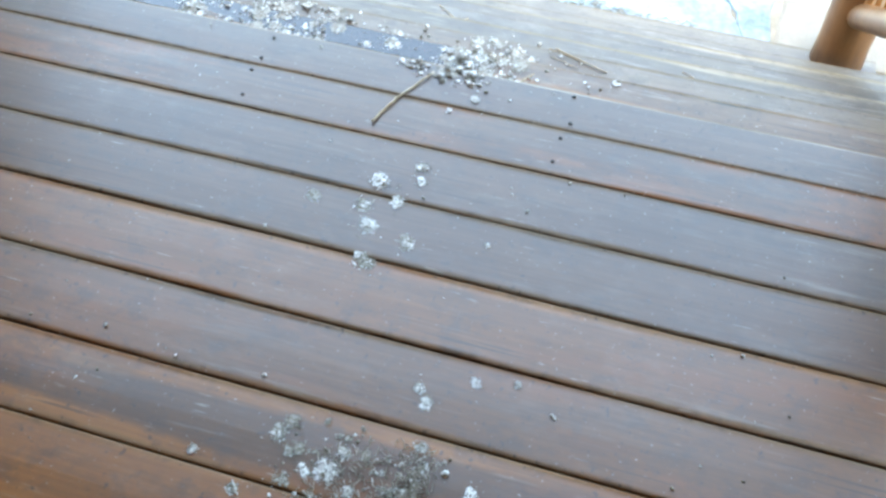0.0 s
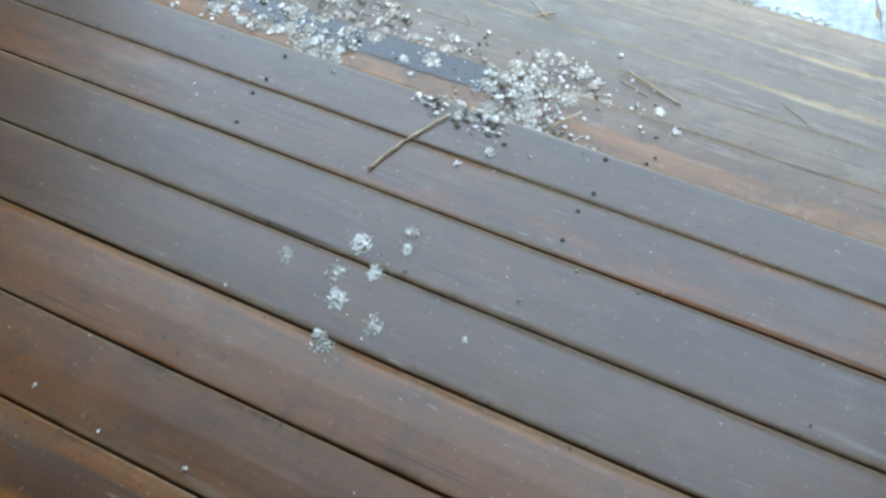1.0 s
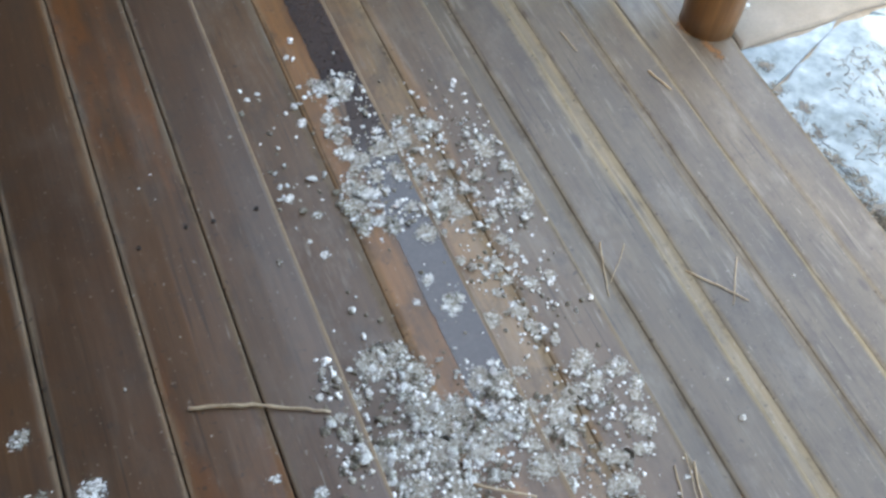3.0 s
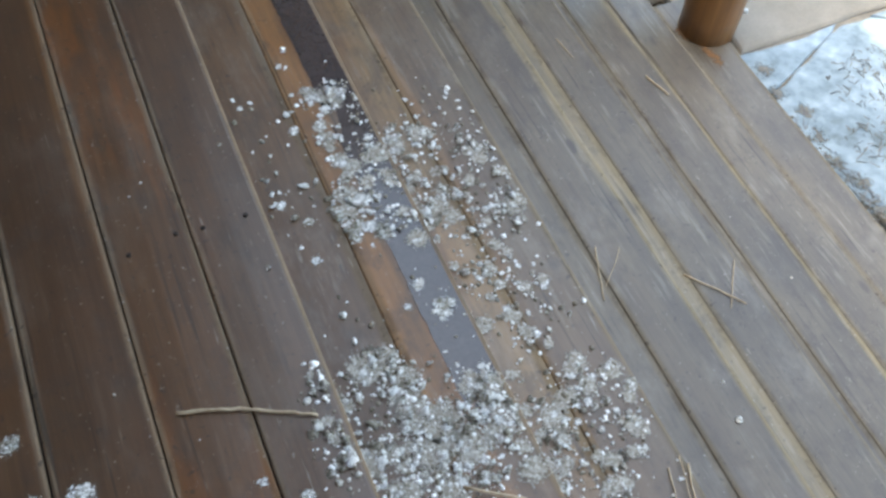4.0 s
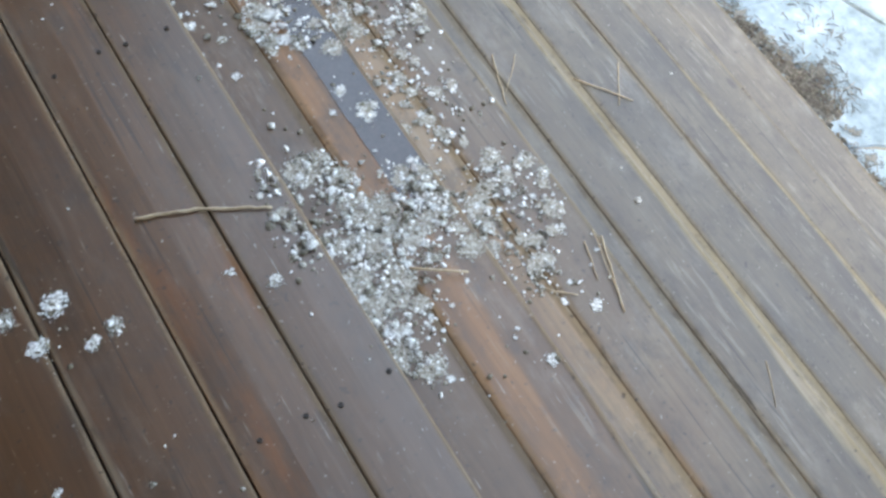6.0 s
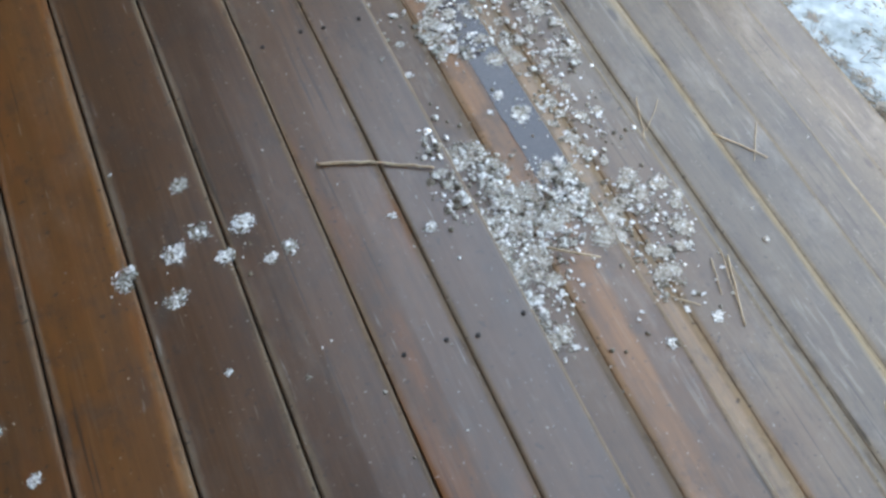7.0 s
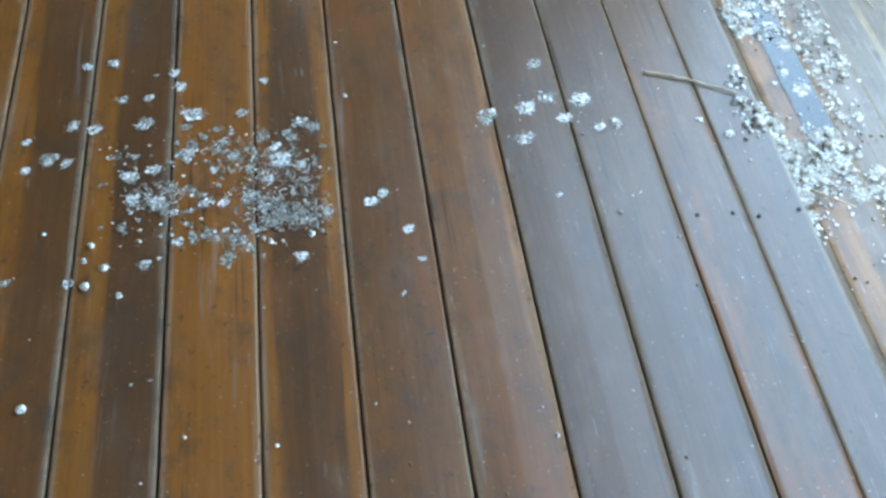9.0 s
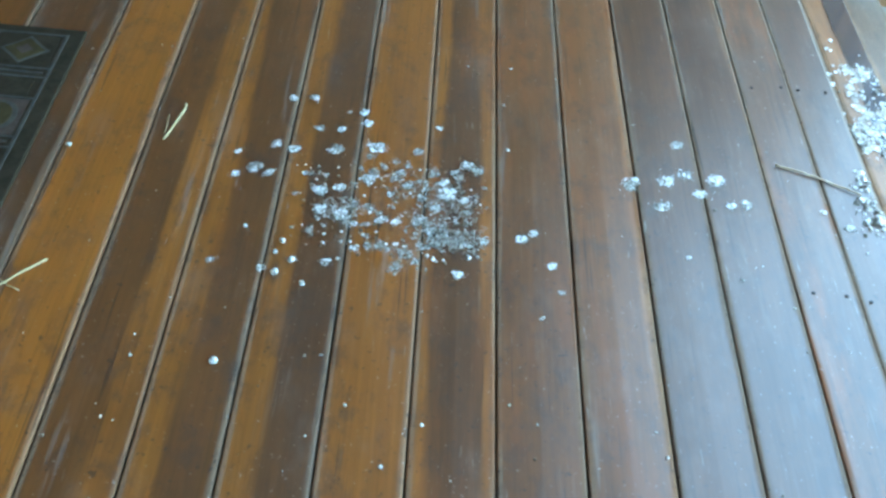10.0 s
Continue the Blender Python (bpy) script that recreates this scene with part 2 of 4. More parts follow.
STONE = mottled("pale_blue_flagstone", [(0.34, (0.085, 0.115, 0.135)), (0.44, (0.145, 0.20, 0.24)), (0.54, (0.21, 0.28, 0.335)), (0.66, (0.32, 0.40, 0.46))], 3.5, 0.75, 0.010, False, 22.0)
CONCRETE = mottled("cream_concrete", [(0.3, (0.155, 0.142, 0.122)), (0.7, (0.25, 0.232, 0.205))], 6.0, 0.85, 0.003)
EARTH = mottled("pale_dry_earth", [(0.3, (0.20, 0.16, 0.12)), (0.7, (0.42, 0.37, 0.30))], 5.0, 0.95, 0.01)
JOINT = mottled("grey_brown_joint_soil", [(0.3, (0.14, 0.125, 0.10)), (0.7, (0.27, 0.25, 0.215))], 14.0, 0.95, 0.006)
STRAW = mottled("dry_straw", [(0.2, (0.085, 0.075, 0.060)), (0.5, (0.17, 0.150, 0.120)), (0.8, (0.36, 0.33, 0.275))], 30.0, 0.8, 0.001, True)
LITTER = mottled("grey_litter", [(0.2, (0.055, 0.053, 0.048)), (0.5, (0.115, 0.110, 0.100)), (0.8, (0.25, 0.24, 0.22))], 30.0, 0.85, 0.001, True)
BLADE = mottled("pale_yellow_blade", [(0.3, (0.36, 0.27, 0.13)), (0.7, (0.58, 0.47, 0.27))], 40.0, 0.75, 0.001)
CHAFF = mottled("grey_white_chaff", [(0.2, (0.16, 0.14, 0.11)), (0.5, (0.34, 0.31, 0.26)), (0.75, (0.72, 0.70, 0.66))], 60.0, 0.85, 0.001, True)
TWIG = mottled("dry_twig_bark", [(0.3, (0.33, 0.24, 0.15)), (0.7, (0.54, 0.44, 0.31))], 60.0, 0.75, 0.002)
LUMP = mottled("dried_droppings", [(0.30, (0.090, 0.074, 0.052)), (0.42, (0.20, 0.175, 0.135)), (0.50, (0.38, 0.355, 0.30)), (0.56, (0.78, 0.775, 0.75)), (0.68, (0.93, 0.93, 0.93))], 200.0, 0.9, 0.002, True, 520.0, 0.36)
PIECE = mottled("dried_dropping_piece", [(0.30, (0.080, 0.066, 0.046)), (0.42, (0.20, 0.175, 0.132)), (0.49, (0.40, 0.375, 0.32)), (0.53, (0.84, 0.84, 0.82)), (0.66, (0.94, 0.94, 0.94))], 1.5, 0.85, 0.12, "object", 4.5, 0.20)
CRUMB = mottled("olive_dropping_crumbs", [(0.22, (0.08, 0.066, 0.047)), (0.42, (0.18, 0.155, 0.11)), (0.56, (0.36, 0.33, 0.27)), (0.66, (0.80, 0.80, 0.78))], 210.0, 0.9, 0.003, True, 330.0)
SPLAT = mottled("chalky_splat", [(0.28, (0.07, 0.055, 0.035)), (0.41, (0.18, 0.155, 0.11)), (0.50, (0.38, 0.36, 0.31)), (0.58, (0.80, 0.80, 0.78)), (0.72, (0.93, 0.93, 0.92))], 170.0, 0.85, 0.003, True, 500.0, 0.34)
def film_material(name, stops, scale, solid, vary=0.0):
    """A chalky or crusty film that breaks up towards its rim."""
    m, t, p = material(name)
    co = node(t, "ShaderNodeTexCoord").outputs["Object"]
    reach = t.nodes.new("ShaderNodeAttribute")
    reach.attribute_name = "reach"
    own = node(t, "ShaderNodeObjectInfo").outputs["Random"]
    if vary:
        shift = t.nodes.new("ShaderNodeVectorMath")
        shift.operation = "MULTIPLY_ADD"
        t.links.new(own, shift.inputs[0])
        shift.inputs[1].default_value = (3.7, 5.3, 7.1)
        t.links.new(co, shift.inputs[2])
        co = shift.outputs[0]
    a, b = noise_at(t, co, scale, 6.0, 0.68), noise_at(t, co, scale * 3.3, 4.0, 0.6)
    tone = calc(t, "ADD", calc(t, "MULTIPLY", a, 0.5), calc(t, "MULTIPLY", b, 0.5))
    tone = calc(t, "ADD", tone, calc(t, "MULTIPLY", calc(t, "SUBTRACT", own, 0.55), vary))
    t.links.new(ramp(t, tone, stops), p.inputs["Base Color"])
    body = calc(t, "ADD", calc(t, "MULTIPLY", a, 1.5), calc(t, "MULTIPLY", b, 0.7))
    cover = spread(t, calc(t, "SUBTRACT", body, calc(t, "MULTIPLY", reach.outputs["Fac"], 0.95)), solid, solid + 0.30)
    t.links.new(cover, p.inputs["Alpha"])
    p.inputs["Roughness"].default_value = 0.9
    bump = node(t, "ShaderNodeBump", Strength=0.7, Distance=0.003)
    t.links.new(b, bump.inputs["Height"])
    t.links.new(bump.outputs["Normal"], p.inputs["Normal"])
    return m


FILM_WHITE = film_material("chalk_film", [(0.36, (0.28, 0.27, 0.24)), (0.48, (0.56, 0.56, 0.54)), (0.60, (0.86, 0.86, 0.86))], 190.0, 0.58)
FILM_SPLAT = film_material("thin_chalk_film", [(0.37, (0.10, 0.085, 0.062)), (0.45, (0.28, 0.26, 0.215)), (0.52, (0.66, 0.655, 0.63)), (0.60, (0.90, 0.90, 0.89))], 140.0, 0.46, 0.13)
FILM_BROWN = film_material("crust_film", [(0.36, (0.16, 0.135, 0.105)), (0.48, (0.28, 0.25, 0.205)), (0.60, (0.62, 0.60, 0.56))], 150.0, 0.30)
FILM_FAINT = film_material("faint_crust_film", [(0.36, (0.10, 0.083, 0.060)), (0.50, (0.21, 0.185, 0.145)), (0.60, (0.55, 0.53, 0.49))], 190.0, 0.62)
FILM_SLATE = film_material("old_finish_film", [(0.35, (0.026, 0.023, 0.027)), (0.65, (0.050, 0.044, 0.046))], 40.0, 0.02)
FILM_SOIL = film_material("soil_film", [(0.36, (0.070, 0.070, 0.066)), (0.62, (0.165, 0.165, 0.158))], 55.0, 0.72)
FILM_ORANGE = film_material("orange_film", [(0.36, (0.13, 0.065, 0.03)), (0.62, (0.24, 0.125, 0.055))], 45.0, 0.55)
gloss_slate = FILM_SLATE.node_tree.nodes["Principled BSDF"]
gloss_slate.inputs["Roughness"].default_value, gloss_slate.inputs["Coat Weight"].default_value, gloss_slate.inputs["Coat Roughness"].default_value = 0.2, 1.0, 0.10
gloss_slate.inputs["Coat IOR"].default_value = 1.42
FILM_SLATE.node_tree.nodes["Bump"].inputs["Strength"].default_value = 0.04
SOIL = mottled("brown_soil", [(0.2, (0.048, 0.045, 0.040)), (0.5, (0.095, 0.090, 0.080)), (0.8, (0.18, 0.172, 0.158))], 40.0, 0.95, 0.004, True, 200.0)
SPLAT_OLD = mottled("old_grey_splat", [(0.24, (0.07, 0.055, 0.038)), (0.42, (0.16, 0.14, 0.10)), (0.58, (0.32, 0.30, 0.26)), (0.72, (0.62, 0.62, 0.60))], 90.0, 0.88, 0.003, True, 300.0)
CHIP = mottled("white_chip", [(0.38, (0.10, 0.09, 0.07)), (0.46, (0.36, 0.35, 0.31)), (0.54, (0.80, 0.80, 0.79)), (0.7, (0.90, 0.90, 0.90))], 90.0, 0.75, 0.002, False, 300.0)
RUG_BLACK = mottled("rug_black_pile", [(0.3, (0.022, 0.017, 0.010)), (0.7, (0.052, 0.041, 0.027))], 40.0, 0.95, 0.003, False, 500.0)
RUG_GREY = mottled("rug_grey_pile", [(0.3, (0.045, 0.041, 0.034)), (0.7, (0.09, 0.083, 0.070))], 40.0, 0.95, 0.003, False, 500.0)
RUG_GOLD = mottled("rug_gold_pile", [(0.3, (0.035, 0.027, 0.012)), (0.7, (0.080, 0.062, 0.028))], 40.0, 0.95, 0.003, False, 500.0)
RUG_BROWN = mottled("rug_brown_pile", [(0.3, (0.050, 0.036, 0.028)), (0.7, (0.095, 0.070, 0.055))], 40.0, 0.95, 0.003, False, 500.0)


for pile in (RUG_BLACK, RUG_GREY, RUG_GOLD, RUG_BROWN):
    pile.node_tree.nodes["Principled BSDF"].inputs["Specular IOR Level"].default_value = 0.08


# ---------------------------------------------------------------- mesh helpers
def mesh_of(bm, name, mat, smooth=False):
    me = bpy.data.meshes.new(name)
    bm.to_mesh(me)
    bm.free()
    me.materials.append(mat)
    if smooth:
        me.polygons.foreach_set("use_smooth", [True] * len(me.polygons))
    return me


def part(name, bm, mat, parent=None, label="", smooth=False):
    ob = new(name, mesh_of(bm, name, mat, smooth))
    ob.parent = parent
    if label:
        ob["label"] = label
    return ob


def share(name, me, parent, place):
    ob = new(name, me)
    ob.parent = parent
    ob.matrix_basis = place
    return ob


def block(x0, x1, y0, y1, z0, z1, bevel=0.0):
    bm = bmesh.new()
    bmesh.ops.create_cube(bm, size=1)
    bmesh.ops.scale(bm, vec=(x1 - x0, y1 - y0, z1 - z0), verts=bm.verts)
    bmesh.ops.translate(bm, vec=((x0 + x1) / 2, (y0 + y1) / 2, (z0 + z1) / 2), verts=bm.verts)
    if bevel:
        bmesh.ops.bevel(bm, geom=bm.edges[:], offset=bevel, segments=2, affect="EDGES", profile=0.6)
    return bm


def extruded(profile, y0, y1, cuts=1, wobble=0.0, seed=0):
    """A board: a closed profile in x and z, drawn out along y with a slight wander."""
    r = random.Random(seed)
    bm = bmesh.new()
    rows = []
    for j in range(cuts + 1):
        y = y0 + (y1 - y0) * j / cuts
        dx, dz = (r.uniform(-wobble, wobble), r.uniform(-wobble, wobble)) if wobble else (0, 0)
        rows.append([bm.verts.new((x + dx * 0.6, y, z + (dz if z > -0.01 else 0))) for x, z in profile])
    n = len(profile)
    for a, b in zip(rows, rows[1:]):
        for i in range(n):
            k = (i + 1) % n
            bm.faces.new((a[i], a[k], b[k], b[i]))
    bm.faces.new(rows[0])
    bm.faces.new(rows[-1][::-1])
    bmesh.ops.recalc_face_normals(bm, faces=bm.faces)
    return bm


def board_profile(w, thick, round_r=0.005, crown=0.0008):
    h = w / 2
    top = [(-h, -round_r), (-h + round_r * 0.3, -round_r * 0.3), (-h + round_r * 1.2, 0), (0, crown),
           (h - round_r * 1.2, 0), (h - round_r * 0.3, -round_r * 0.3), (h, -round_r)]
    return [(-h, -thick)] + top + [(h, -thick)]


def nosing_profile(w, thick, gap=0.0):
    """A tread board whose front (+x) edge is a worn half-round."""
    h = w / 2
    back = [(-h, -thick), (-h, -0.003), (-h + 0.001, -0.001), (-h + 0.0035, 0), (0, 0.0006)]
    front = [(h - 0.009, 0), (h - 0.004, -0.0012), (h - 0.0012, -0.004), (h, -0.009), (h, -thick + 0.006), (h - 0.006, -thick)]
    return back + front


def tube(points, radii, sides=8, seed=0, rough=0.0):
    """A bent rod through points, closed at both ends."""
    r = random.Random(seed)
    bm = bmesh.new()
    rings = []
    pts = [Vector(p) for p in points]
    for i, p in enumerate(pts):
        way = (pts[min(i + 1, len(pts) - 1)] - pts[max(i - 1, 0)]).normalized()
        a = way.orthogonal().normalized() if abs(way.z) > 0.9 else way.cross(Vector((0, 0, 1))).normalized()
        b = way.cross(a)
        ring = []
        for s in range(sides):
            q = 2 * math.pi * s / sides
            rr = radii[i] * (1 + rough * r.uniform(-1, 1))
            ring.append(bm.verts.new(p + a * math.cos(q) * rr + b * math.sin(q) * rr))
        rings.append(ring)
    for u, v in zip(rings, rings[1:]):
        for s in range(sides):
            k = (s + 1) % sides
            bm.faces.new((u[s], u[k], v[k], v[s]))
    bm.faces.new(rings[0][::-1])
    bm.faces.new(rings[-1])
    bmesh.ops.recalc_face_normals(bm, faces=bm.faces)
    return bm


def structure(ob, label, category):
    return tagged(ob, label, category, kind="structure")


# ---------------------------------------------------------------- ground and patio
bm = bmesh.new()
bmesh.ops.create_grid(bm, x_segments=60, y_segments=60, size=1.0)
for v in bm.verts:
    s = 12.0 if max(abs(v.co.x), abs(v.co.y)) < 0.9 else 12.0 + (max(abs(v.co.x), abs(v.co.y)) - 0.9) * 12000
    v.co = Vector((v.co.x * s, v.co.y * s, 0))
    if abs(v.co.x) < 11 and abs(v.co.y) < 11:
        v.co.z = 0.012 * noise.noise(Vector((v.co.x * 2, v.co.y * 2, 0)))
ground = part("ground", bm, EARTH)
ground.location.z = GROUND
structure(ground, "pale dry earth round the foot of the steps", "ground")


def clip(poly, px, py, nx, ny):
    """The part of a polygon on the side of a line towards which (nx, ny) does not point."""
    out = []
    for (ax, ay), (bx, by) in zip(poly, poly[1:] + poly[:1]):
        da, db = (ax - px) * nx + (ay - py) * ny, (bx - px) * nx + (by - py) * ny
        if da <= 0:
            out.append((ax, ay))
        if da * db < 0:
            f = da / (da - db)
            out.append((ax + (bx - ax) * f, ay + (by - ay) * f))
    return out


def slab_mesh(poly, thick, seed, ragged=0.012):
    """A stone or slab with an uneven outline, a rounded rim and a lightly uneven top."""
    r = random.Random(seed)
    ring = []
    for (ax, ay), (bx, by) in zip(poly, poly[1:] + poly[:1]):
        n = max(1, int(math.hypot(bx - ax, by - ay) / 0.07))
        for i in range(n):
            f = i / n
            ring.append((ax + (bx - ax) * f + r.uniform(-ragged, ragged), ay + (by - ay) * f + r.uniform(-ragged, ragged)))
    cx, cy = sum(p[0] for p in ring) / len(ring), sum(p[1] for p in ring) / len(ring)
    bm = bmesh.new()
    tilt = r.uniform(-0.004, 0.004)
    levels = [(1.0, -thick), (1.0, -0.012), (0.985, -0.003), (0.95, 0.0), (0.5, 0.003)]
    rows = [[bm.verts.new((cx + (x - cx) * s, cy + (y - cy) * s, z + tilt)) for x, y in ring] for s, z in levels]
    for a, b in zip(rows, rows[1:]):
        for i in range(len(ring)):
            k = (i + 1) % len(ring)
            bm.faces.new((a[i], a[k], b[k], b[i]))
    mid = bm.verts.new((cx, cy, 0.002 + tilt))
    for i in range(len(ring)):
        bm.faces.new((rows[-1][i], rows[-1][(i + 1) % len(ring)], mid))
    bmesh.ops.recalc_face_normals(bm, faces=bm.faces)
    return bm


patio = part("patio", block(2.78, 9.0, -4.0, 8.0, GROUND - 0.1, GROUND + 0.052), JOINT)
structure(patio, "patio of pale stone below the wooden steps", "patio")
STONE_TOP = GROUND + 0.065
rs = random.Random(21)
seeds = []
for i in range(9):
    for j in range(11):
        seeds.append((3.05 + 0.62 * i + rs.uniform(-0.24, 0.24), -1.6 + 0.66 * j + rs.uniform(-0.26, 0.26)))
for n, (sx, sy) in enumerate(seeds):
    poly = [(2.80, 1.14), (8.5, 1.14), (8.5, 3.36), (2.80, 3.272)]
    if not (0.6 < sy < 3.9):
        continue
    for k, (ox, oy) in enumerate(seeds):
        if k == n or math.hypot(ox - sx, oy - sy) > 2.0:
            continue
        poly = clip(poly, (sx + ox) / 2, (sy + oy) / 2, ox - sx, oy - sy)
        if len(poly) < 3:
            break
    if len(poly) < 3:
        continue
    cx, cy = sum(p[0] for p in poly) / len(poly), sum(p[1] for p in poly) / len(poly)
    size = max(math.hypot(x - cx, y - cy) for x, y in poly)
    if size < 0.05:
        continue
    poly = [(cx + (x - cx) * (1 - 0.003 / size), cy + (y - cy) * (1 - 0.003 / size)) for x, y in poly]
    stone = part("flagstone", slab_mesh(poly, 0.06, n), STONE, patio)
    stone.location.z = STONE_TOP
for poly in ([(2.87, 3.288), (4.3, 3.312), (4.3, 4.7), (2.92, 4.7)], [(4.32, 3.312), (6.0, 3.34), (6.0, 4.7), (4.32, 4.7)],
             [(2.80, -0.6), (3.9, -0.6), (3.6, 0.55), (3.35, 1.08), (2.80, 1.12)], [(3.95, -0.6), (6.0, -0.6), (6.0, 1.1), (3.45, 1.1)]):
    slab = part("concrete_slab", slab_mesh(poly, 0.07, len(poly), 0.004), CONCRETE, patio, "cream concrete slab")
    slab.location.z = STONE_TOP + 0.004

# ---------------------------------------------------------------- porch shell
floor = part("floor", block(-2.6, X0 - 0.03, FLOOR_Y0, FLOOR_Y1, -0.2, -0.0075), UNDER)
structure(floor, "porch floor of long oiled brown boards with open joints", "floor")
# Unseen back wall and roof, placed so that sky light enters from +x.
back_wall = part("wall_unseen_back", block(-2.75, -2.6, FLOOR_Y0, FLOOR_Y1, -0.2, 2.6), WALL_WOOD)
structure(back_wall, "unseen plain boarded wall added behind the porch to shut out the sky", "wall")
ceiling = part("ceiling", block(-2.75, 1.15, FLOOR_Y0, FLOOR_Y1, 2.45, 2.6), CEILING_WOOD)
structure(ceiling, "unseen plain boarded porch ceiling that keeps overhead sky off the floor", "ceiling")
# Unseen end walls, added to keep sky light and glare off the boards.
for name, y in (("wall_unseen_north", FLOOR_Y1), ("wall_unseen_south", FLOOR_Y0 - 0.12)):
    light_block = part(name, block(-2.75, 2.3 if name == "wall_unseen_north" else 0.93, y, y + 0.12, GROUND - 0.05, 2.6), WALL_WOOD)
    structure(light_block, "unseen plain boarded wall added to cut sky light and reflections", "wall")
fascia = part("trim_fascia", block(X0 - 0.03, X0 - 0.008, FLOOR_Y0, FLOOR_Y1, -0.2, -0.036), RISER_WOOD)
structure(fascia, "dark wooden fascia under the floor edge", "trim")

# ---------------------------------------------------------------- staircase
stair = new("staircase")
stair.location = (X0, (Y0 + Y1) / 2, GROUND)
tagged(stair, "wide weathered wooden steps leading down from the porch to the patio", "stairs")
BACK = Matrix.Translation(-stair.location)


# how each tread board looks, back and front in turn from the top step
# tone, cream strip at the front edge, tan strip at the back edge, rust
TREAD_LOOKS = [(0.32, 0, 0, 0), (0.44, 0, 0.46, 0), (0.66, 0.34, 0.10, 0), (0.50, 0, 0.14, 0), (0.44, 0.0, 0, 0), (0.36, 0.16, 0, 0), (0.46, 0.30, 0, 0),
               (0.38, 0, 0, 0), (0.34, 0, 0, 0), (0.32, 0.10, 0, 0), (0.34, 0.10, 0, 0), (0.38, 0, 0, 0), (0.40, 0.10, 0, 0), (0.38, 0, 0, 0)]


def stair_part(name, bm, mat, place=None):
    ob = part(name, bm, mat, stair)
    ob.matrix_basis = BACK @ (place or Matrix())
    return ob


for i in range(1, TREADS + 1):
    xb, z = X0 + RUN * (i - 1), tread_z(i)
    w_back, w_front = SEAM + 0.022, RUN - SEAM + (0.035 if i == TREADS else 0)
    for w, xc, prof in ((w_back - 0.0008, xb - 0.022 + w_back / 2 - 0.0002, board_profile(w_back - 0.0008, 0.036, 0.0009)),
                        (w_front - 0.0008, xb + SEAM + w_front / 2 + 0.0002, nosing_profile(w_front - 0.0008, 0.036))):
        e0, e1 = Y0 + rng.uniform(-0.012, 0.012), Y1 + rng.uniform(-0.012, 0.012)
        yc = (e0 + e1) / 2
        tread = stair_part("tread_board", extruded(prof, e0 - yc, e1 - yc, 12, 0.0009, i), TREAD_WOOD, pose(xc, yc, z + rng.uniform(-0.001, 0.001)))
        tread.color = TREAD_LOOKS[2 * i - 2 + (w == w_front - 0.0008)]
    # Filler strip added below the tread seam, its dark top showing in the gap.
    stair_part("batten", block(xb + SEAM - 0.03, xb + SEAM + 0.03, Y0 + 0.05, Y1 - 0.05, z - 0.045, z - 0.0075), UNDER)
    stair_part("riser", block(xb - 0.040, xb - 0.024, Y0 + 0.04, Y1 - 0.04, z + 0.002, z + RISE - 0.038, 0.002), RISER_WOOD)
for y in (Y0 + 0.01, (Y0 + Y1) / 2, Y1 - 0.05):
    # a stringer cut to the steps' underside
    prof = [(X0 - 0.01, -0.21)]
    for i in range(1, TREADS + 1):
        xb, z = X0 + RUN * (i - 1), tread_z(i)
        prof += [(xb - 0.01, z - 0.04), (xb + RUN - 0.045, z - 0.04)]
    prof += [(X0 + RUN * TREADS - 0.045, GROUND), (X0 + RUN * TREADS - 0.5, GROUND), (X0 - 0.01, -0.50)]
    bm = bmesh.new()
    a = [bm.verts.new((px, y, pz)) for px, pz in prof]
    b = [bm.verts.new((px, y + 0.04, pz)) for px, pz in prof]
    for k in range(len(prof)):
        n = (k + 1) % len(prof)
        bm.faces.new((a[k], a[n], b[n], b[k]))
    bm.faces.new(a[::-1])
    bm.faces.new(b)
    bmesh.ops.recalc_face_normals(bm, faces=bm.faces)
    stair_part("stringer", bm, RISER_WOOD)


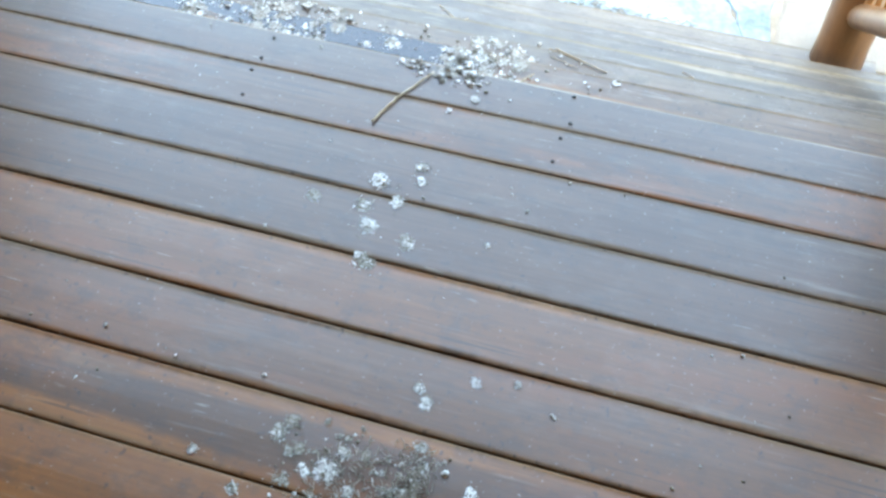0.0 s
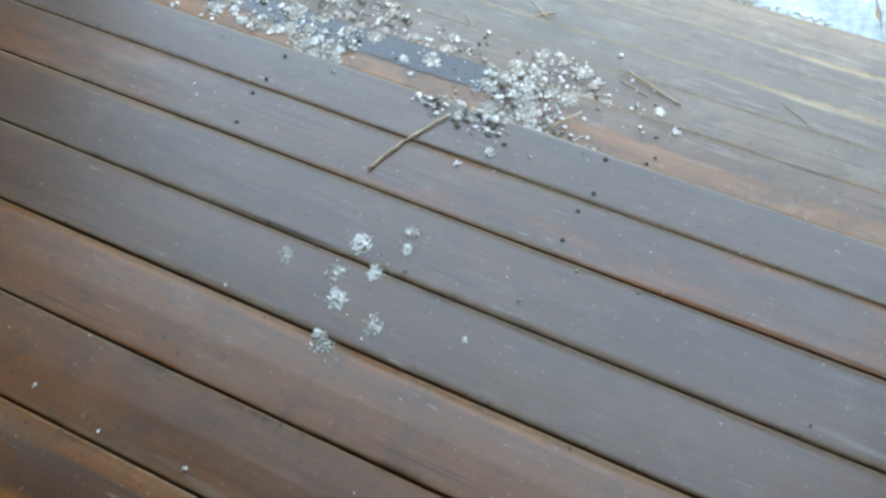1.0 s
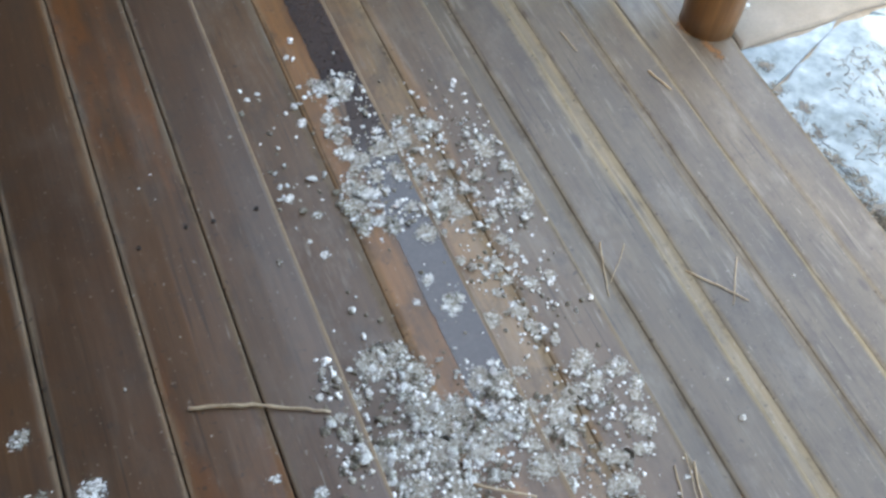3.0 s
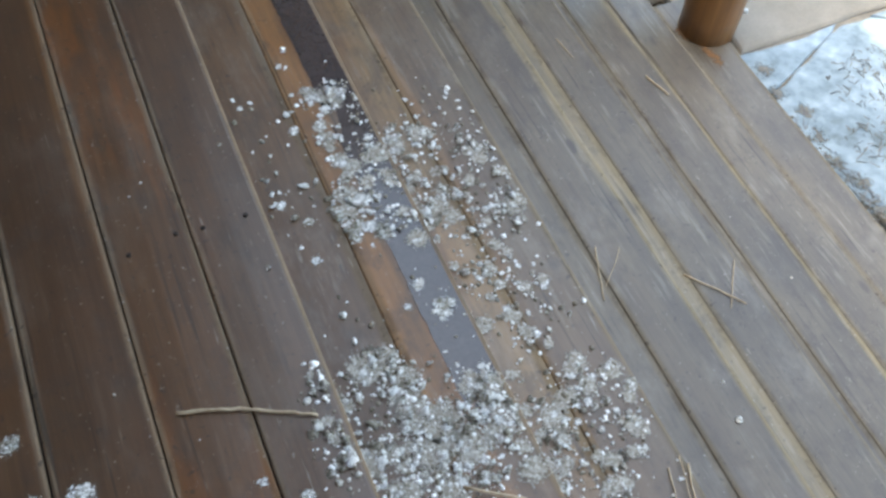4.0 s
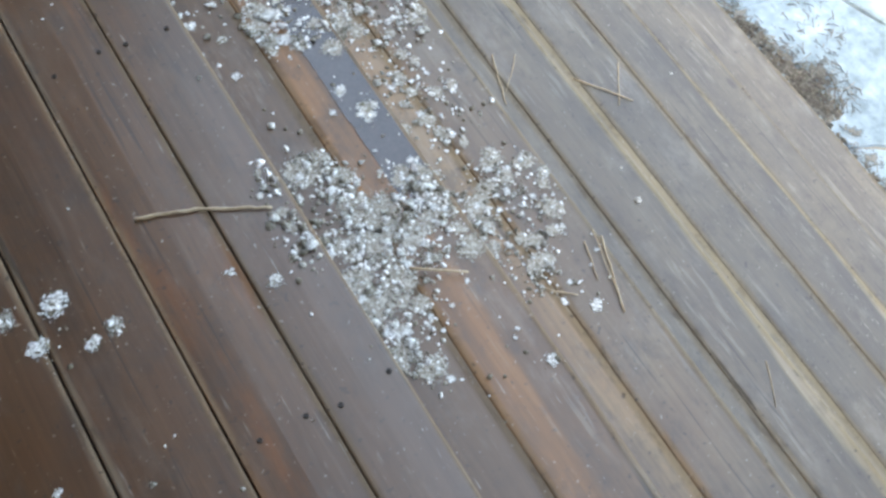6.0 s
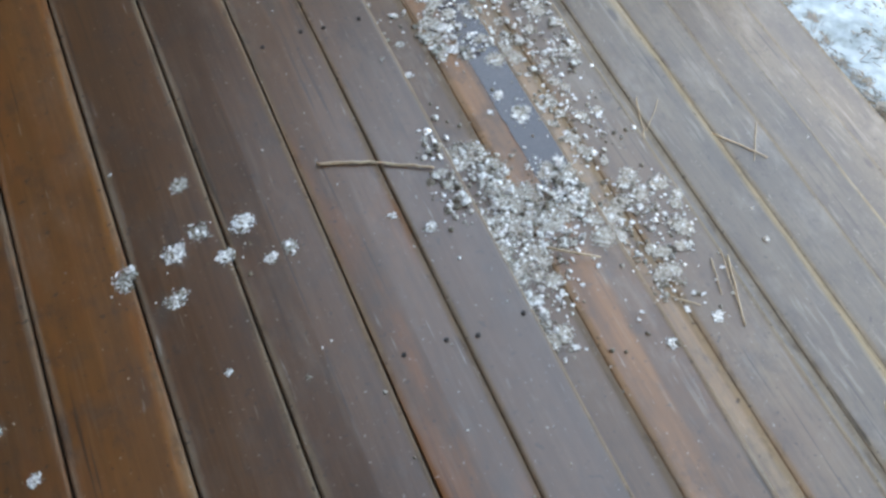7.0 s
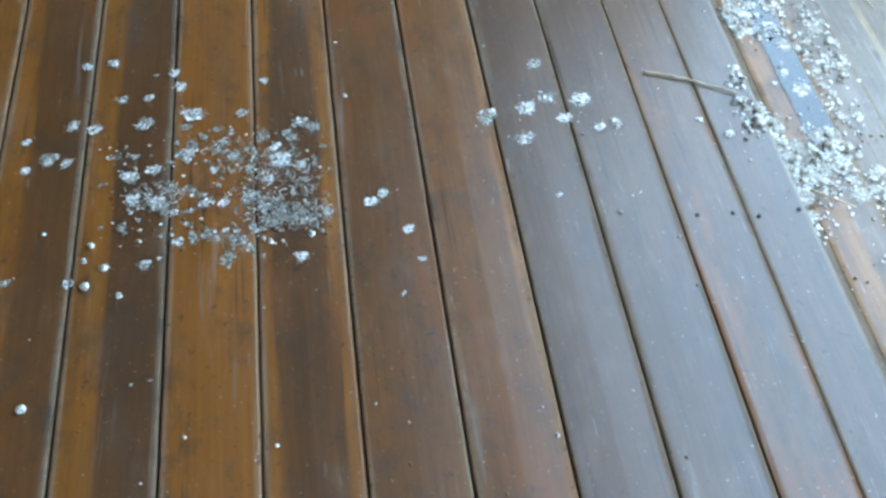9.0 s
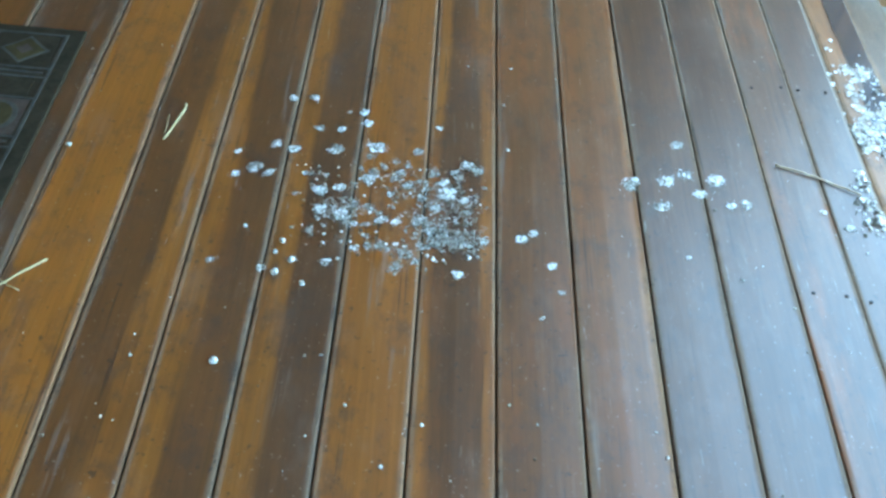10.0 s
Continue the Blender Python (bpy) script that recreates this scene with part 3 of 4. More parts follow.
# ---------------------------------------------------------------- railings
def railing(y, post_x, seed, label):
    foot = tread_z(TREADS)
    base = new("stair_railing")
    base.location = (post_x, y, foot)
    tagged(base, label, "railing", group="railings beside the steps")
    slope = RISE / RUN
    r = random.Random(seed)

    def log(name, p, q, ra, rb, text="", parent=base):
        steps = 9
        pts = [Vector(p).lerp(Vector(q), k / steps) + Vector((r.uniform(-0.004, 0.004), r.uniform(-0.004, 0.004), 0)) for k in range(steps + 1)]
        rad = [(ra + (rb - ra) * k / steps) * (1 + r.uniform(-0.04, 0.04)) for k in range(steps + 1)]
        return part(name, tube(pts, rad, 18, seed), LOG_WOOD, parent, text, True)

    newel = log("newel_post", (0, 0, STONE_TOP + 0.003 - foot), (0, 0, 1.12), 0.104, 0.094, "thick round varnished log post")
    top_x = X0 - 0.10 - post_x
    rise = -top_x * slope
    log("upper_post", (top_x, 0, -foot), (top_x, 0, -foot + 1.12), 0.090, 0.082)
    lift = 0.235
    log("bottom_rail", (-0.03, 0, lift), (top_x + 0.03, 0, lift + rise), 0.046, 0.046, "round log bottom rail")
    log("top_rail", (-0.03, 0, lift + 0.72), (top_x + 0.03, 0, lift + 0.72 + rise), 0.046, 0.046)
    n = 15
    for k in range(n):
        x = top_x * (k + 0.9) / (n + 0.6)
        z = lift - x * slope
        part("baluster", block(x - 0.022, x + 0.022, -0.011, 0.011, z + 0.02, z + 0.70, 0.003), SLAT_WOOD, base)
    side = 1 if y < 2 else -1
    for k, z in enumerate((0.10, 0.16)):
        part("bolt", tube([(0.080, side * 0.058, z), (0.097, side * 0.070, z)], [0.011, 0.010], 6), BOLT_METAL, newel, "zinc bolt head")
    return base


railing(0.875, 2.795, 3, "log stair railing with square slats and a bolted post")
railing(3.425, 2.795, 4, "orange varnished log stair railing with a bolted newel post")

# ---------------------------------------------------------------- rug
rug = part("rug", block(-2.05, -0.768, 0.55, 2.288, 0.003, 0.012, 0.003), RUG_BLACK)
tagged(rug, "dark rug with gold medallion panels and grey lines on the floorboards", "rug")


def oval(cx, cy, ax, ay, z, tall, power=2.4):
    bm = bmesh.new()
    lo, hi, top = [], [], []
    for k in range(28):
        q = 2 * math.pi * k / 28
        c, s = math.cos(q), math.sin(q)
        ux, uy = math.copysign(abs(c) ** (2 / power), c), math.copysign(abs(s) ** (2 / power), s)
        lo.append(bm.verts.new((cx + ux * ax, cy + uy * ay, z)))
        hi.append(bm.verts.new((cx + ux * ax * 0.96, cy + uy * ay * 0.96, z + tall)))
    for k in range(28):
        n = (k + 1) % 28
        bm.faces.new((lo[k], lo[n], hi[n], hi[k]))
    bm.faces.new(hi)
    bmesh.ops.recalc_face_normals(bm, faces=bm.faces)
    return bm


def diamond(cx, cy, ax, ay, z, tall):
    """A stepped lozenge of raised pile."""
    bm = bmesh.new()
    ring = [(1, 0), (0.62, 0.34), (0.36, 0.62), (0, 1), (-0.36, 0.62), (-0.62, 0.34), (-1, 0), (-0.62, -0.34), (-0.36, -0.62), (0, -1), (0.36, -0.62), (0.62, -0.34)]
    lo = [bm.verts.new((cx + u * ax, cy + v * ay, z)) for u, v in ring]
    hi = [bm.verts.new((cx + u * ax * 0.95, cy + v * ay * 0.95, z + tall)) for u, v in ring]
    for k in range(len(ring)):
        n = (k + 1) % len(ring)
        bm.faces.new((lo[k], lo[n], hi[n], hi[k]))
    bm.faces.new(hi)
    bmesh.ops.recalc_face_normals(bm, faces=bm.faces)
    return bm


RZ = 0.012
x_in, PITCH = -0.799, 0.145
for k in range(9):
    x1 = x_in - PITCH * k
    part("border_line", block(x1 - 0.006, x1, 0.60, 2.266, RZ, RZ + 0.002), RUG_GREY, rug)
# rows of the pattern from the far end: middle, half height, what it shows
ROWS = []
y = 2.262
while y > 0.9:
    for tall, kind in ((0.118, 0), (0.030, 3), (0.068, 1), (0.118, 2), (0.030, 3), (0.068, 1)):
        if y - tall > 0.6:
            ROWS.append((y - tall / 2, tall / 2 - 0.005, kind))
        y -= tall
for cy, half_y, kind in ROWS:
    part("cross_line", block(-2.0, x_in - 0.007, cy + half_y + 0.002, cy + half_y + 0.007, RZ, RZ + 0.002), RUG_GREY, rug)
    for col in range(8):
        cx = x_in - 0.003 - PITCH * (col + 0.5)
        if kind == 3:
            part("bar", block(cx - 0.060, cx + 0.060, cy - 0.003, cy + 0.003, RZ, RZ + 0.0018), RUG_GREY, rug)
        elif kind == 1:
            part("dark_panel", block(cx - 0.052, cx + 0.052, cy - half_y, cy + half_y, RZ, RZ + 0.0015), RUG_BROWN if col % 2 else RUG_BLACK, rug)
        else:
            part("medallion_ground", block(cx - 0.063, cx + 0.063, cy - half_y, cy + half_y, RZ, RZ + 0.0012), RUG_BROWN if kind else RUG_BLACK, rug)
            shape = oval if kind else diamond
            part("medallion_rim", shape(cx, cy, 0.056, half_y * 0.92, RZ, 0.0018), RUG_GREY, rug)
            part("medallion", shape(cx, cy, 0.045, half_y * 0.76, RZ, 0.0026), RUG_GOLD, rug, "faded gold medallion")
            part("medallion_heart", shape(cx, cy, 0.020, half_y * 0.34, RZ, 0.0032), RUG_BROWN, rug)

# ---------------------------------------------------------------- twigs and straw
def twig(points, thick, seed, label="thin dry brown twig lying on the boards", name="twig", mat=None):
    r = random.Random(seed)
    pts = []
    for a, b in zip(points, points[1:]):
        for k in range(4):
            f = k / 4
            pts.append(tuple(a[i] + (b[i] - a[i]) * f + r.uniform(-0.0012, 0.0012) for i in range(3)))
    pts.append(points[-1])
    n = len(pts)
    rad = [thick * 0.72 * (1.12 - 0.35 * k / n) for k in range(n)]
    ob = part(name, tube(pts, rad, 7, seed, 0.12), mat or TWIG, None, "", True)
    return tagged(ob, label, name)


def on_tread(i, x, y, up=0.003):
    return (x, y, tread_z(i) + up)


twig([on_tread(0, 0.728, 2.052, 0.0045), on_tread(0, 0.768, 2.042, 0.0042), on_tread(0, 0.815, 2.024, 0.0042), on_tread(0, 0.858, 2.001, 0.0042), on_tread(0, 0.893, 1.982, 0.0045)], 0.0034, 1, "long pale-brown twig reaching from the floorboards to the droppings")
twig([on_tread(1, 1.060, 1.872, 0.014), on_tread(1, 1.138, 1.822, 0.013)], 0.003, 2, "short pale twig lying across the heap of droppings")
twig([on_tread(2, 1.462, 1.822), on_tread(2, 1.440, 1.765), on_tread(2, 1.408, 1.679)], 0.0026, 3)
twig([on_tread(2, 1.428, 1.829), on_tread(2, 1.403, 1.752)], 0.0018, 4)
twig([on_tread(2, 1.452, 1.838, 0.006), on_tread(2, 1.419, 1.716, 0.006)], 0.0016, 5)
twig([on_tread(2, 1.310, 1.784), on_tread(2, 1.353, 1.747)], 0.002, 6)
twig([on_tread(3, 1.612, 2.357), on_tread(3, 1.590, 2.300), on_tread(3, 1.565, 2.231)], 0.0022, 7)
twig([on_tread(3, 1.659, 2.332), on_tread(3, 1.583, 2.258)], 0.0014, 8)
twig([on_tread(3, 1.682, 1.488), on_tread(3, 1.636, 1.406)], 0.0015, 9)
twig([on_tread(4, 1.851, 2.302), on_tread(4, 1.905, 2.235), on_tread(4, 1.946, 2.179)], 0.0028, 10)
twig([on_tread(4, 1.984, 2.289), on_tread(4, 1.907, 2.184)], 0.0018, 11)
twig([on_tread(5, 2.215, 3.02), on_tread(5, 2.240, 2.93)], 0.004, 12)
twig([on_tread(4, 1.93, 3.10), on_tread(4, 1.94, 3.02)], 0.002, 13)
straw_label = "curled pale straw blade on the amber floorboards"
twig([on_tread(0, -0.506, 2.082, 0.003), on_tread(0, -0.512, 2.030, 0.004), on_tread(0, -0.528, 1.970, 0.003)], 0.0038, 14, straw_label, "straw_blade", BLADE)
twig([on_tread(0, -0.534, 2.045, 0.003), on_tread(0, -0.530, 1.990, 0.003)], 0.0016, 15, straw_label, "straw_blade", BLADE)
twig([on_tread(0, -0.650, 1.636, 0.003), on_tread(0, -0.688, 1.598, 0.003), on_tread(0, -0.715, 1.565, 0.003)], 0.003, 16, straw_label, "straw_blade", BLADE)
twig([on_tread(0, -0.675, 1.560, 0.003), on_tread(0, -0.72, 1.585, 0.003)], 0.0015, 17, straw_label, "straw_blade", BLADE)


def litter(name, spots, count, seed, label, long=0.045, high=0.012, mat=None):
    """A mat of straw: many short blades and chips as one mass."""
    r = random.Random(seed)
    verts, faces = [], []
    for _ in range(count):
        cx, cy, rx, ry, z = spots[r.randrange(len(spots))]
        q = r.uniform(0, 2 * math.pi)
        d = math.sqrt(r.random())
        x, y = cx + math.cos(q) * d * rx, cy + math.sin(q) * d * ry
        a, l, w, h = r.uniform(0, math.pi), r.uniform(long * 0.18, long), r.uniform(0.0006, 0.0018) * min(1.0, long / 0.03), z + r.uniform(0, high)
        dx, dy, nx, ny = math.cos(a) * l / 2, math.sin(a) * l / 2, -math.sin(a) * w, math.cos(a) * w
        tip = r.uniform(-0.01, 0.012) * high / 0.012
        o = len(verts)
        for e, zz in ((-1, h), (0, h + high / 3), (1, max(z, h + tip))):
            verts += [(x + dx * e - nx, y + dy * e - ny, zz), (x + dx * e + nx, y + dy * e + ny, zz), (x + dx * e, y + dy * e, zz + w * 1.5)]
        for s in (0, 3):
            for i, j in ((0, 1), (1, 2), (2, 0)):
                faces.append((o + s + i, o + s + j, o + s + 3 + j, o + s + 3 + i))
        faces += [(o, o + 2, o + 1), (o + 6, o + 7, o + 8)]
    me = bpy.data.meshes.new(name)
    me.from_pydata(verts, [], faces)
    me.materials.append(mat or STRAW)
    return tagged(new(name, me), label, "straw", kind="stuff")


litter("straw_litter", [(2.90, 2.30, 0.09, 0.20, STONE_TOP), (2.97, 2.14, 0.09, 0.12, STONE_TOP), (2.86, 2.6, 0.05, 0.35, STONE_TOP), (2.85, 1.8, 0.03, 0.4, STONE_TOP), (3.10, 2.75, 0.16, 0.12, STONE_TOP), (3.25, 3.0, 0.20, 0.14, STONE_TOP), (3.1, 2.5, 0.10, 0.30, STONE_TOP), (2.88, 2.28, 0.06, 0.22, STONE_TOP), (2.92, 2.16, 0.08, 0.12, STONE_TOP), (2.87, 2.4, 0.04, 0.3, STONE_TOP)], 1300, 5, "matted dry straw and leaf litter along the lowest step", mat=LITTER)
lumps_later = [(2.87, 2.30, 0.045, 0.22), (2.90, 2.15, 0.05, 0.12), (2.845, 2.4, 0.028, 0.75)]
litter("straw_litter", [(2.60, 3.80, 0.35, 0.18, GROUND + 0.035), (2.35, 3.85, 0.35, 0.25, GROUND + 0.01), (2.0, 3.85, 0.4, 0.3, GROUND + 0.01)], 2600, 6, "loose dry straw on the ground beside the steps")

# ---------------------------------------------------------------- droppings
def ico():
    bm = bmesh.new()
    bmesh.ops.create_icosphere(bm, subdivisions=2, radius=1.0)
    v = np.array([tuple(q.co) for q in bm.verts])
    f = np.array([[q.index for q in face.verts] for face in bm.faces])
    bm.free()
    return v, f


BALL_V, BALL_F = ico()


def lumps(name, items, mat, seed, label, kind="stuff"):
    """Many small crumbled lumps as one mass; items: centre and size of each."""
    r = np.random.default_rng(seed)
    verts, faces = [], []
    for n, (x, y, z, size, flat) in enumerate(items):
        k = r.normal(size=3)
        k2 = r.normal(size=3)
        bulge = 1 + 0.26 * np.sin(BALL_V @ k * 2.6 + r.uniform(0, 6)) + 0.20 * np.sin(BALL_V @ k2 * 4.5) + r.normal(size=len(BALL_V)) * 0.07
        v = BALL_V * bulge[:, None] * size * np.array([r.uniform(0.75, 1.25), r.uniform(0.75, 1.25), flat])
        a = r.uniform(0, 6.28)
        c, s = np.cos(a), np.sin(a)
        v = v @ np.array([[c, s, 0], [-s, c, 0], [0, 0, 1]])
        verts.append(v + np.array([x, y, z + size * flat * 0.55]))
        faces.append(BALL_F + n * len(BALL_V))
    me = bpy.data.meshes.new(name)
    me.from_pydata(np.concatenate(verts).tolist(), [], np.concatenate(faces).tolist())
    me.materials.append(mat)
    me.polygons.foreach_set("use_smooth", [True] * len(me.polygons))
    ob = new(name, me)
    return tagged(ob, label, "droppings", kind=kind)


def films(name, items, mat, seed, label="", parent=None, lift=0.0):
    """Thin ragged patches lying on the boards; items: centre, the two half-widths and the turn of each."""
    r = random.Random(seed)
    verts, faces, reach = [], [], []
    for n, (x, y, z, ax, ay, turn) in enumerate(items):
        o, seg = len(verts), 16
        up = z + 0.0011 + lift + 0.00006 * (n % 12)
        verts.append((x, y, up + 0.0003))
        reach.append(0.0)
        for level in (0.45, 0.8, 1.0):
            for k in range(seg):
                q = 2 * math.pi * k / seg
                u, v = math.cos(q) * ax * level * r.uniform(0.9, 1.1), math.sin(q) * ay * level * r.uniform(0.9, 1.1)
                verts.append((x + u * math.cos(turn) - v * math.sin(turn), y + u * math.sin(turn) + v * math.cos(turn), up))
                reach.append(level)
        for k in range(seg):
            j = (k + 1) % seg
            faces.append((o, o + 1 + k, o + 1 + j))
            for level in (0, 1):
                i = o + 1 + seg * level
                faces.append((i + k, i + seg + k, i + seg + j, i + j))
    me = bpy.data.meshes.new(name)
    me.from_pydata(verts, [], faces)
    me.attributes.new("reach", "FLOAT", "POINT").data.foreach_set("value", reach)
    me.materials.append(mat)
    ob = new(name, me)
    ob.parent = parent
    if label:
        tagged(ob, label, "droppings", kind="stuff")
    return ob


def inside(poly, x, y):
    hit = False
    for (ax, ay), (bx, by) in zip(poly, poly[1:] + poly[:1]):
        if (ay > y) != (by > y) and x < (bx - ax) * (y - ay) / (by - ay) + ax:
            hit = not hit
    return hit


def strewn(fields, seed):
    r = random.Random(seed)
    out = []
    for tread, poly, count, lo, hi, flat in fields:
        xs, ys = [p[0] for p in poly], [p[1] for p in poly]
        made = 0
        while made < count:
            x, y = r.uniform(min(xs), max(xs)), r.uniform(min(ys), max(ys))
            if not inside(poly, x, y):
                continue
            keep = noise.noise(Vector((x * 16, y * 16, tread * 3.1)))
            if keep < -0.05 and r.random() < 0.8:
                continue
            x, y = x + r.gauss(0, 0.013), y + r.gauss(0, 0.016)
            x = min(max(x, X0 + (tread - 1) * RUN + 0.006 if tread else -2.0), X0 + tread * RUN - 0.014)
            size = lo + (hi - lo) * r.random() ** 2.0
            out.append((x, y, tread_z(tread) + 0.0005, size, r.uniform(*flat)))
            made += 1
    return out


HEAP_A1 = [(0.935, 2.10), (1.0, 2.12), (1.06, 2.10), (1.13, 2.05), (1.19, 2.01), (1.193, 1.87), (1.10, 1.86), (1.05, 1.76), (1.0, 1.69), (0.965, 1.745), (0.945, 1.86), (0.935, 1.99)]
HEAP_A2 = [(1.20, 2.09), (1.30, 2.05), (1.40, 2.06), (1.455, 2.02), (1.455, 1.93), (1.40, 1.90), (1.36, 1.86), (1.335, 1.79), (1.25, 1.80), (1.20, 1.86)]
HEAP_A0 = [(0.885, 2.04), (0.922, 2.05), (0.922, 1.90), (0.905, 1.86), (0.885, 1.93)]
HEAP_B1 = [(1.085, 2.68), (1.070, 2.56), (1.085, 2.46), (1.060, 2.39), (1.09, 2.335), (1.19, 2.30), (1.193, 2.66), (1.13, 2.70)]
EDGE_B1 = [(0.955, 2.68), (1.05, 2.70), (1.06, 2.40), (0.96, 2.38)]
HEAP_B2 = [(1.20, 2.70), (1.33, 2.68), (1.44, 2.60), (1.455, 2.50), (1.44, 2.40), (1.35, 2.35), (1.24, 2.38), (1.20, 2.42)]
THIN_1 = [(0.95, 2.75), (1.19, 2.80), (1.19, 1.62), (0.97, 1.62)]
THIN_2 = [(1.22, 2.80), (1.455, 2.75), (1.455, 1.66), (1.24, 1.66)]
LINK_2 = [(1.25, 2.36), (1.36, 2.36), (1.40, 2.15), (1.30, 2.10), (1.23, 2.2)]
LOWF, FLAT = (0.28, 0.68), (0.035, 0.07)
PIECES = []
for k in range(14):
    lump = lumps("dropping", [(0, 0, 0, 1.0, 0.7)], PIECE, 900 + k, "")
    PIECES.append(lump.data)
    bpy.data.objects.remove(lump)


def heap(place, coarse, fine, seed, label):
    """A heap: its large pieces one by one, and the crumbs between them as one mass."""
    base = new("droppings_heap")
    base.location = place
    tagged(base, label, "droppings heap", group="heaps of droppings")
    back = Matrix.Translation(-base.location)
    r = random.Random(seed)
    for x, y, z, size, flat in strewn(coarse, seed):
        m = Matrix.LocRotScale((x, y, z + r.choice((0, 0, 0, 0.003, 0.005))), Euler((r.uniform(-0.5, 0.5), r.uniform(-0.5, 0.5), r.uniform(0, 6.3))), (size * r.uniform(0.8, 1.25), size * r.uniform(0.8, 1.25), size * flat * 1.3))
        share("dropping", PIECES[r.randrange(len(PIECES))], base, back @ m)
    mass = lumps("loose_matter", strewn(fine, seed + 50), LUMP, seed, "crumbled white, grey and brown bits")
    mass.parent, mass.matrix_basis = base, back
    del mass["category"]
    return base


heap((1.07, 1.93, tread_z(1)), [(1, HEAP_A1, 205, 0.0036, 0.0078, LOWF), (2, HEAP_A2, 76, 0.0036, 0.0074, LOWF), (0, HEAP_A0, 18, 0.004, 0.0075, LOWF)],
     [(1, HEAP_A1, 1500, 0.0011, 0.0040, LOWF), (2, HEAP_A2, 520, 0.0011, 0.0038, LOWF), (0, HEAP_A0, 120, 0.0014, 0.005, LOWF)], 31, "heap of dried white and grey bird droppings on the steps")
heap((1.30, 2.50, tread_z(2)), [(1, HEAP_B1, 60, 0.0036, 0.0068, LOWF), (1, EDGE_B1, 18, 0.0036, 0.0078, LOWF), (2, HEAP_B2, 175, 0.0040, 0.0074, LOWF), (2, LINK_2, 30, 0.0035, 0.006, LOWF)],
     [(1, HEAP_B1, 300, 0.0012, 0.0042, LOWF), (2, HEAP_B2, 480, 0.0012, 0.0042, LOWF), (2, LINK_2, 170, 0.0014, 0.0045, LOWF)], 32, "heap of crumbled white and brown bird droppings on the steps")
def film_items(fields, seed):
    r = random.Random(seed)
    return [(min(x, X0 + RUN * round(-z / RISE) - 0.026), y, z, sz, sz * r.uniform(0.6, 1.1), r.uniform(0, 3.1)) for x, y, z, sz, f in strewn(fields, seed)]


CRUST_FIELDS = [(1, HEAP_A1, 60, 0.018, 0.040, FLAT), (2, HEAP_A2, 34, 0.018, 0.036, FLAT), (0, HEAP_A0, 4, 0.012, 0.02, FLAT), (1, HEAP_B1, 26, 0.018, 0.034, FLAT), (2, HEAP_B2, 34, 0.018, 0.036, FLAT), (2, LINK_2, 12, 0.014, 0.03, FLAT)]
films("droppings_crust", film_items(CRUST_FIELDS, 33), FILM_BROWN, 3, "thin brown-grey crust under the heaps of droppings")
CHALK_FIELDS = [(1, HEAP_A1, 44, 0.007, 0.018, FLAT), (2, HEAP_A2, 30, 0.007, 0.018, FLAT), (1, HEAP_B1, 34, 0.010, 0.024, FLAT), (2, HEAP_B2, 16, 0.010, 0.022, FLAT), (2, LINK_2, 8, 0.008, 0.018, FLAT), (1, THIN_1, 40, 0.006, 0.018, FLAT), (2, THIN_2, 34, 0.006, 0.018, FLAT), (0, [(0.72, 2.7), (0.90, 2.8), (0.90, 1.7), (0.80, 1.75)], 4, 0.004, 0.010, FLAT)]
films("chalk_stain", film_items(CHALK_FIELDS, 37), FILM_WHITE, 4, "chalky white smears among the heaps of droppings", None, 0.0009)
def finish_strip(x0, x1, y0, y1, worn_below, z):
    """A long remnant of old finish along a tread's front edge, worn through below a certain y."""
    r = random.Random(5)
    verts, faces, reach = [], [], []
    n = int((y1 - y0) / 0.03)
    for j in range(n + 1):
        y = y0 + (y1 - y0) * j / n
        thin = 1.0 if y < worn_below else 0.05
        for f, edge in ((0.0, 1.05), (0.06, 0.5), (0.5, 0.0), (0.97, 0.2), (1.0, 0.6)):
            verts.append((x0 + (x1 - x0) * f + (r.uniform(-0.0012, 0.0012) if f < 0.5 else 0), y, z + 0.0010))
            reach.append(min(1.2, max(edge, thin) + (0.15 if j in (0, n) else 0)))
    for j in range(n):
        for k in range(4):
            o = j * 5 + k
            faces.append((o, o + 1, o + 6, o + 5))
    me = bpy.data.meshes.new("finish_stain")
    me.from_pydata(verts, [], faces)
    me.attributes.new("reach", "FLOAT", "POINT").data.foreach_set("value", reach)
    me.materials.append(FILM_SLATE)
    return tagged(new("finish_stain", me), "dark glossy remnant of old finish along the first step", "stain", kind="stuff")


finish_strip(1.118, 1.186, 1.93, 3.50, 2.00, tread_z(1))
# Two orange patches laid over the lowest tread next to the post.
films("worn_stain", [(2.735, 3.30, tread_z(TREADS), 0.035, 0.13, 0.15), (2.70, 3.42, tread_z(TREADS), 0.05, 0.08, 0.4)], FILM_ORANGE, 12, "orange patch on the lowest tread beside the post")
lumps("dropping_crumbs", strewn([(1, THIN_1, 90, 0.0015, 0.005, LOWF), (2, THIN_2, 110, 0.0015, 0.005, LOWF)], 34), LUMP, 4, "scattered crumbs of droppings on the treads")


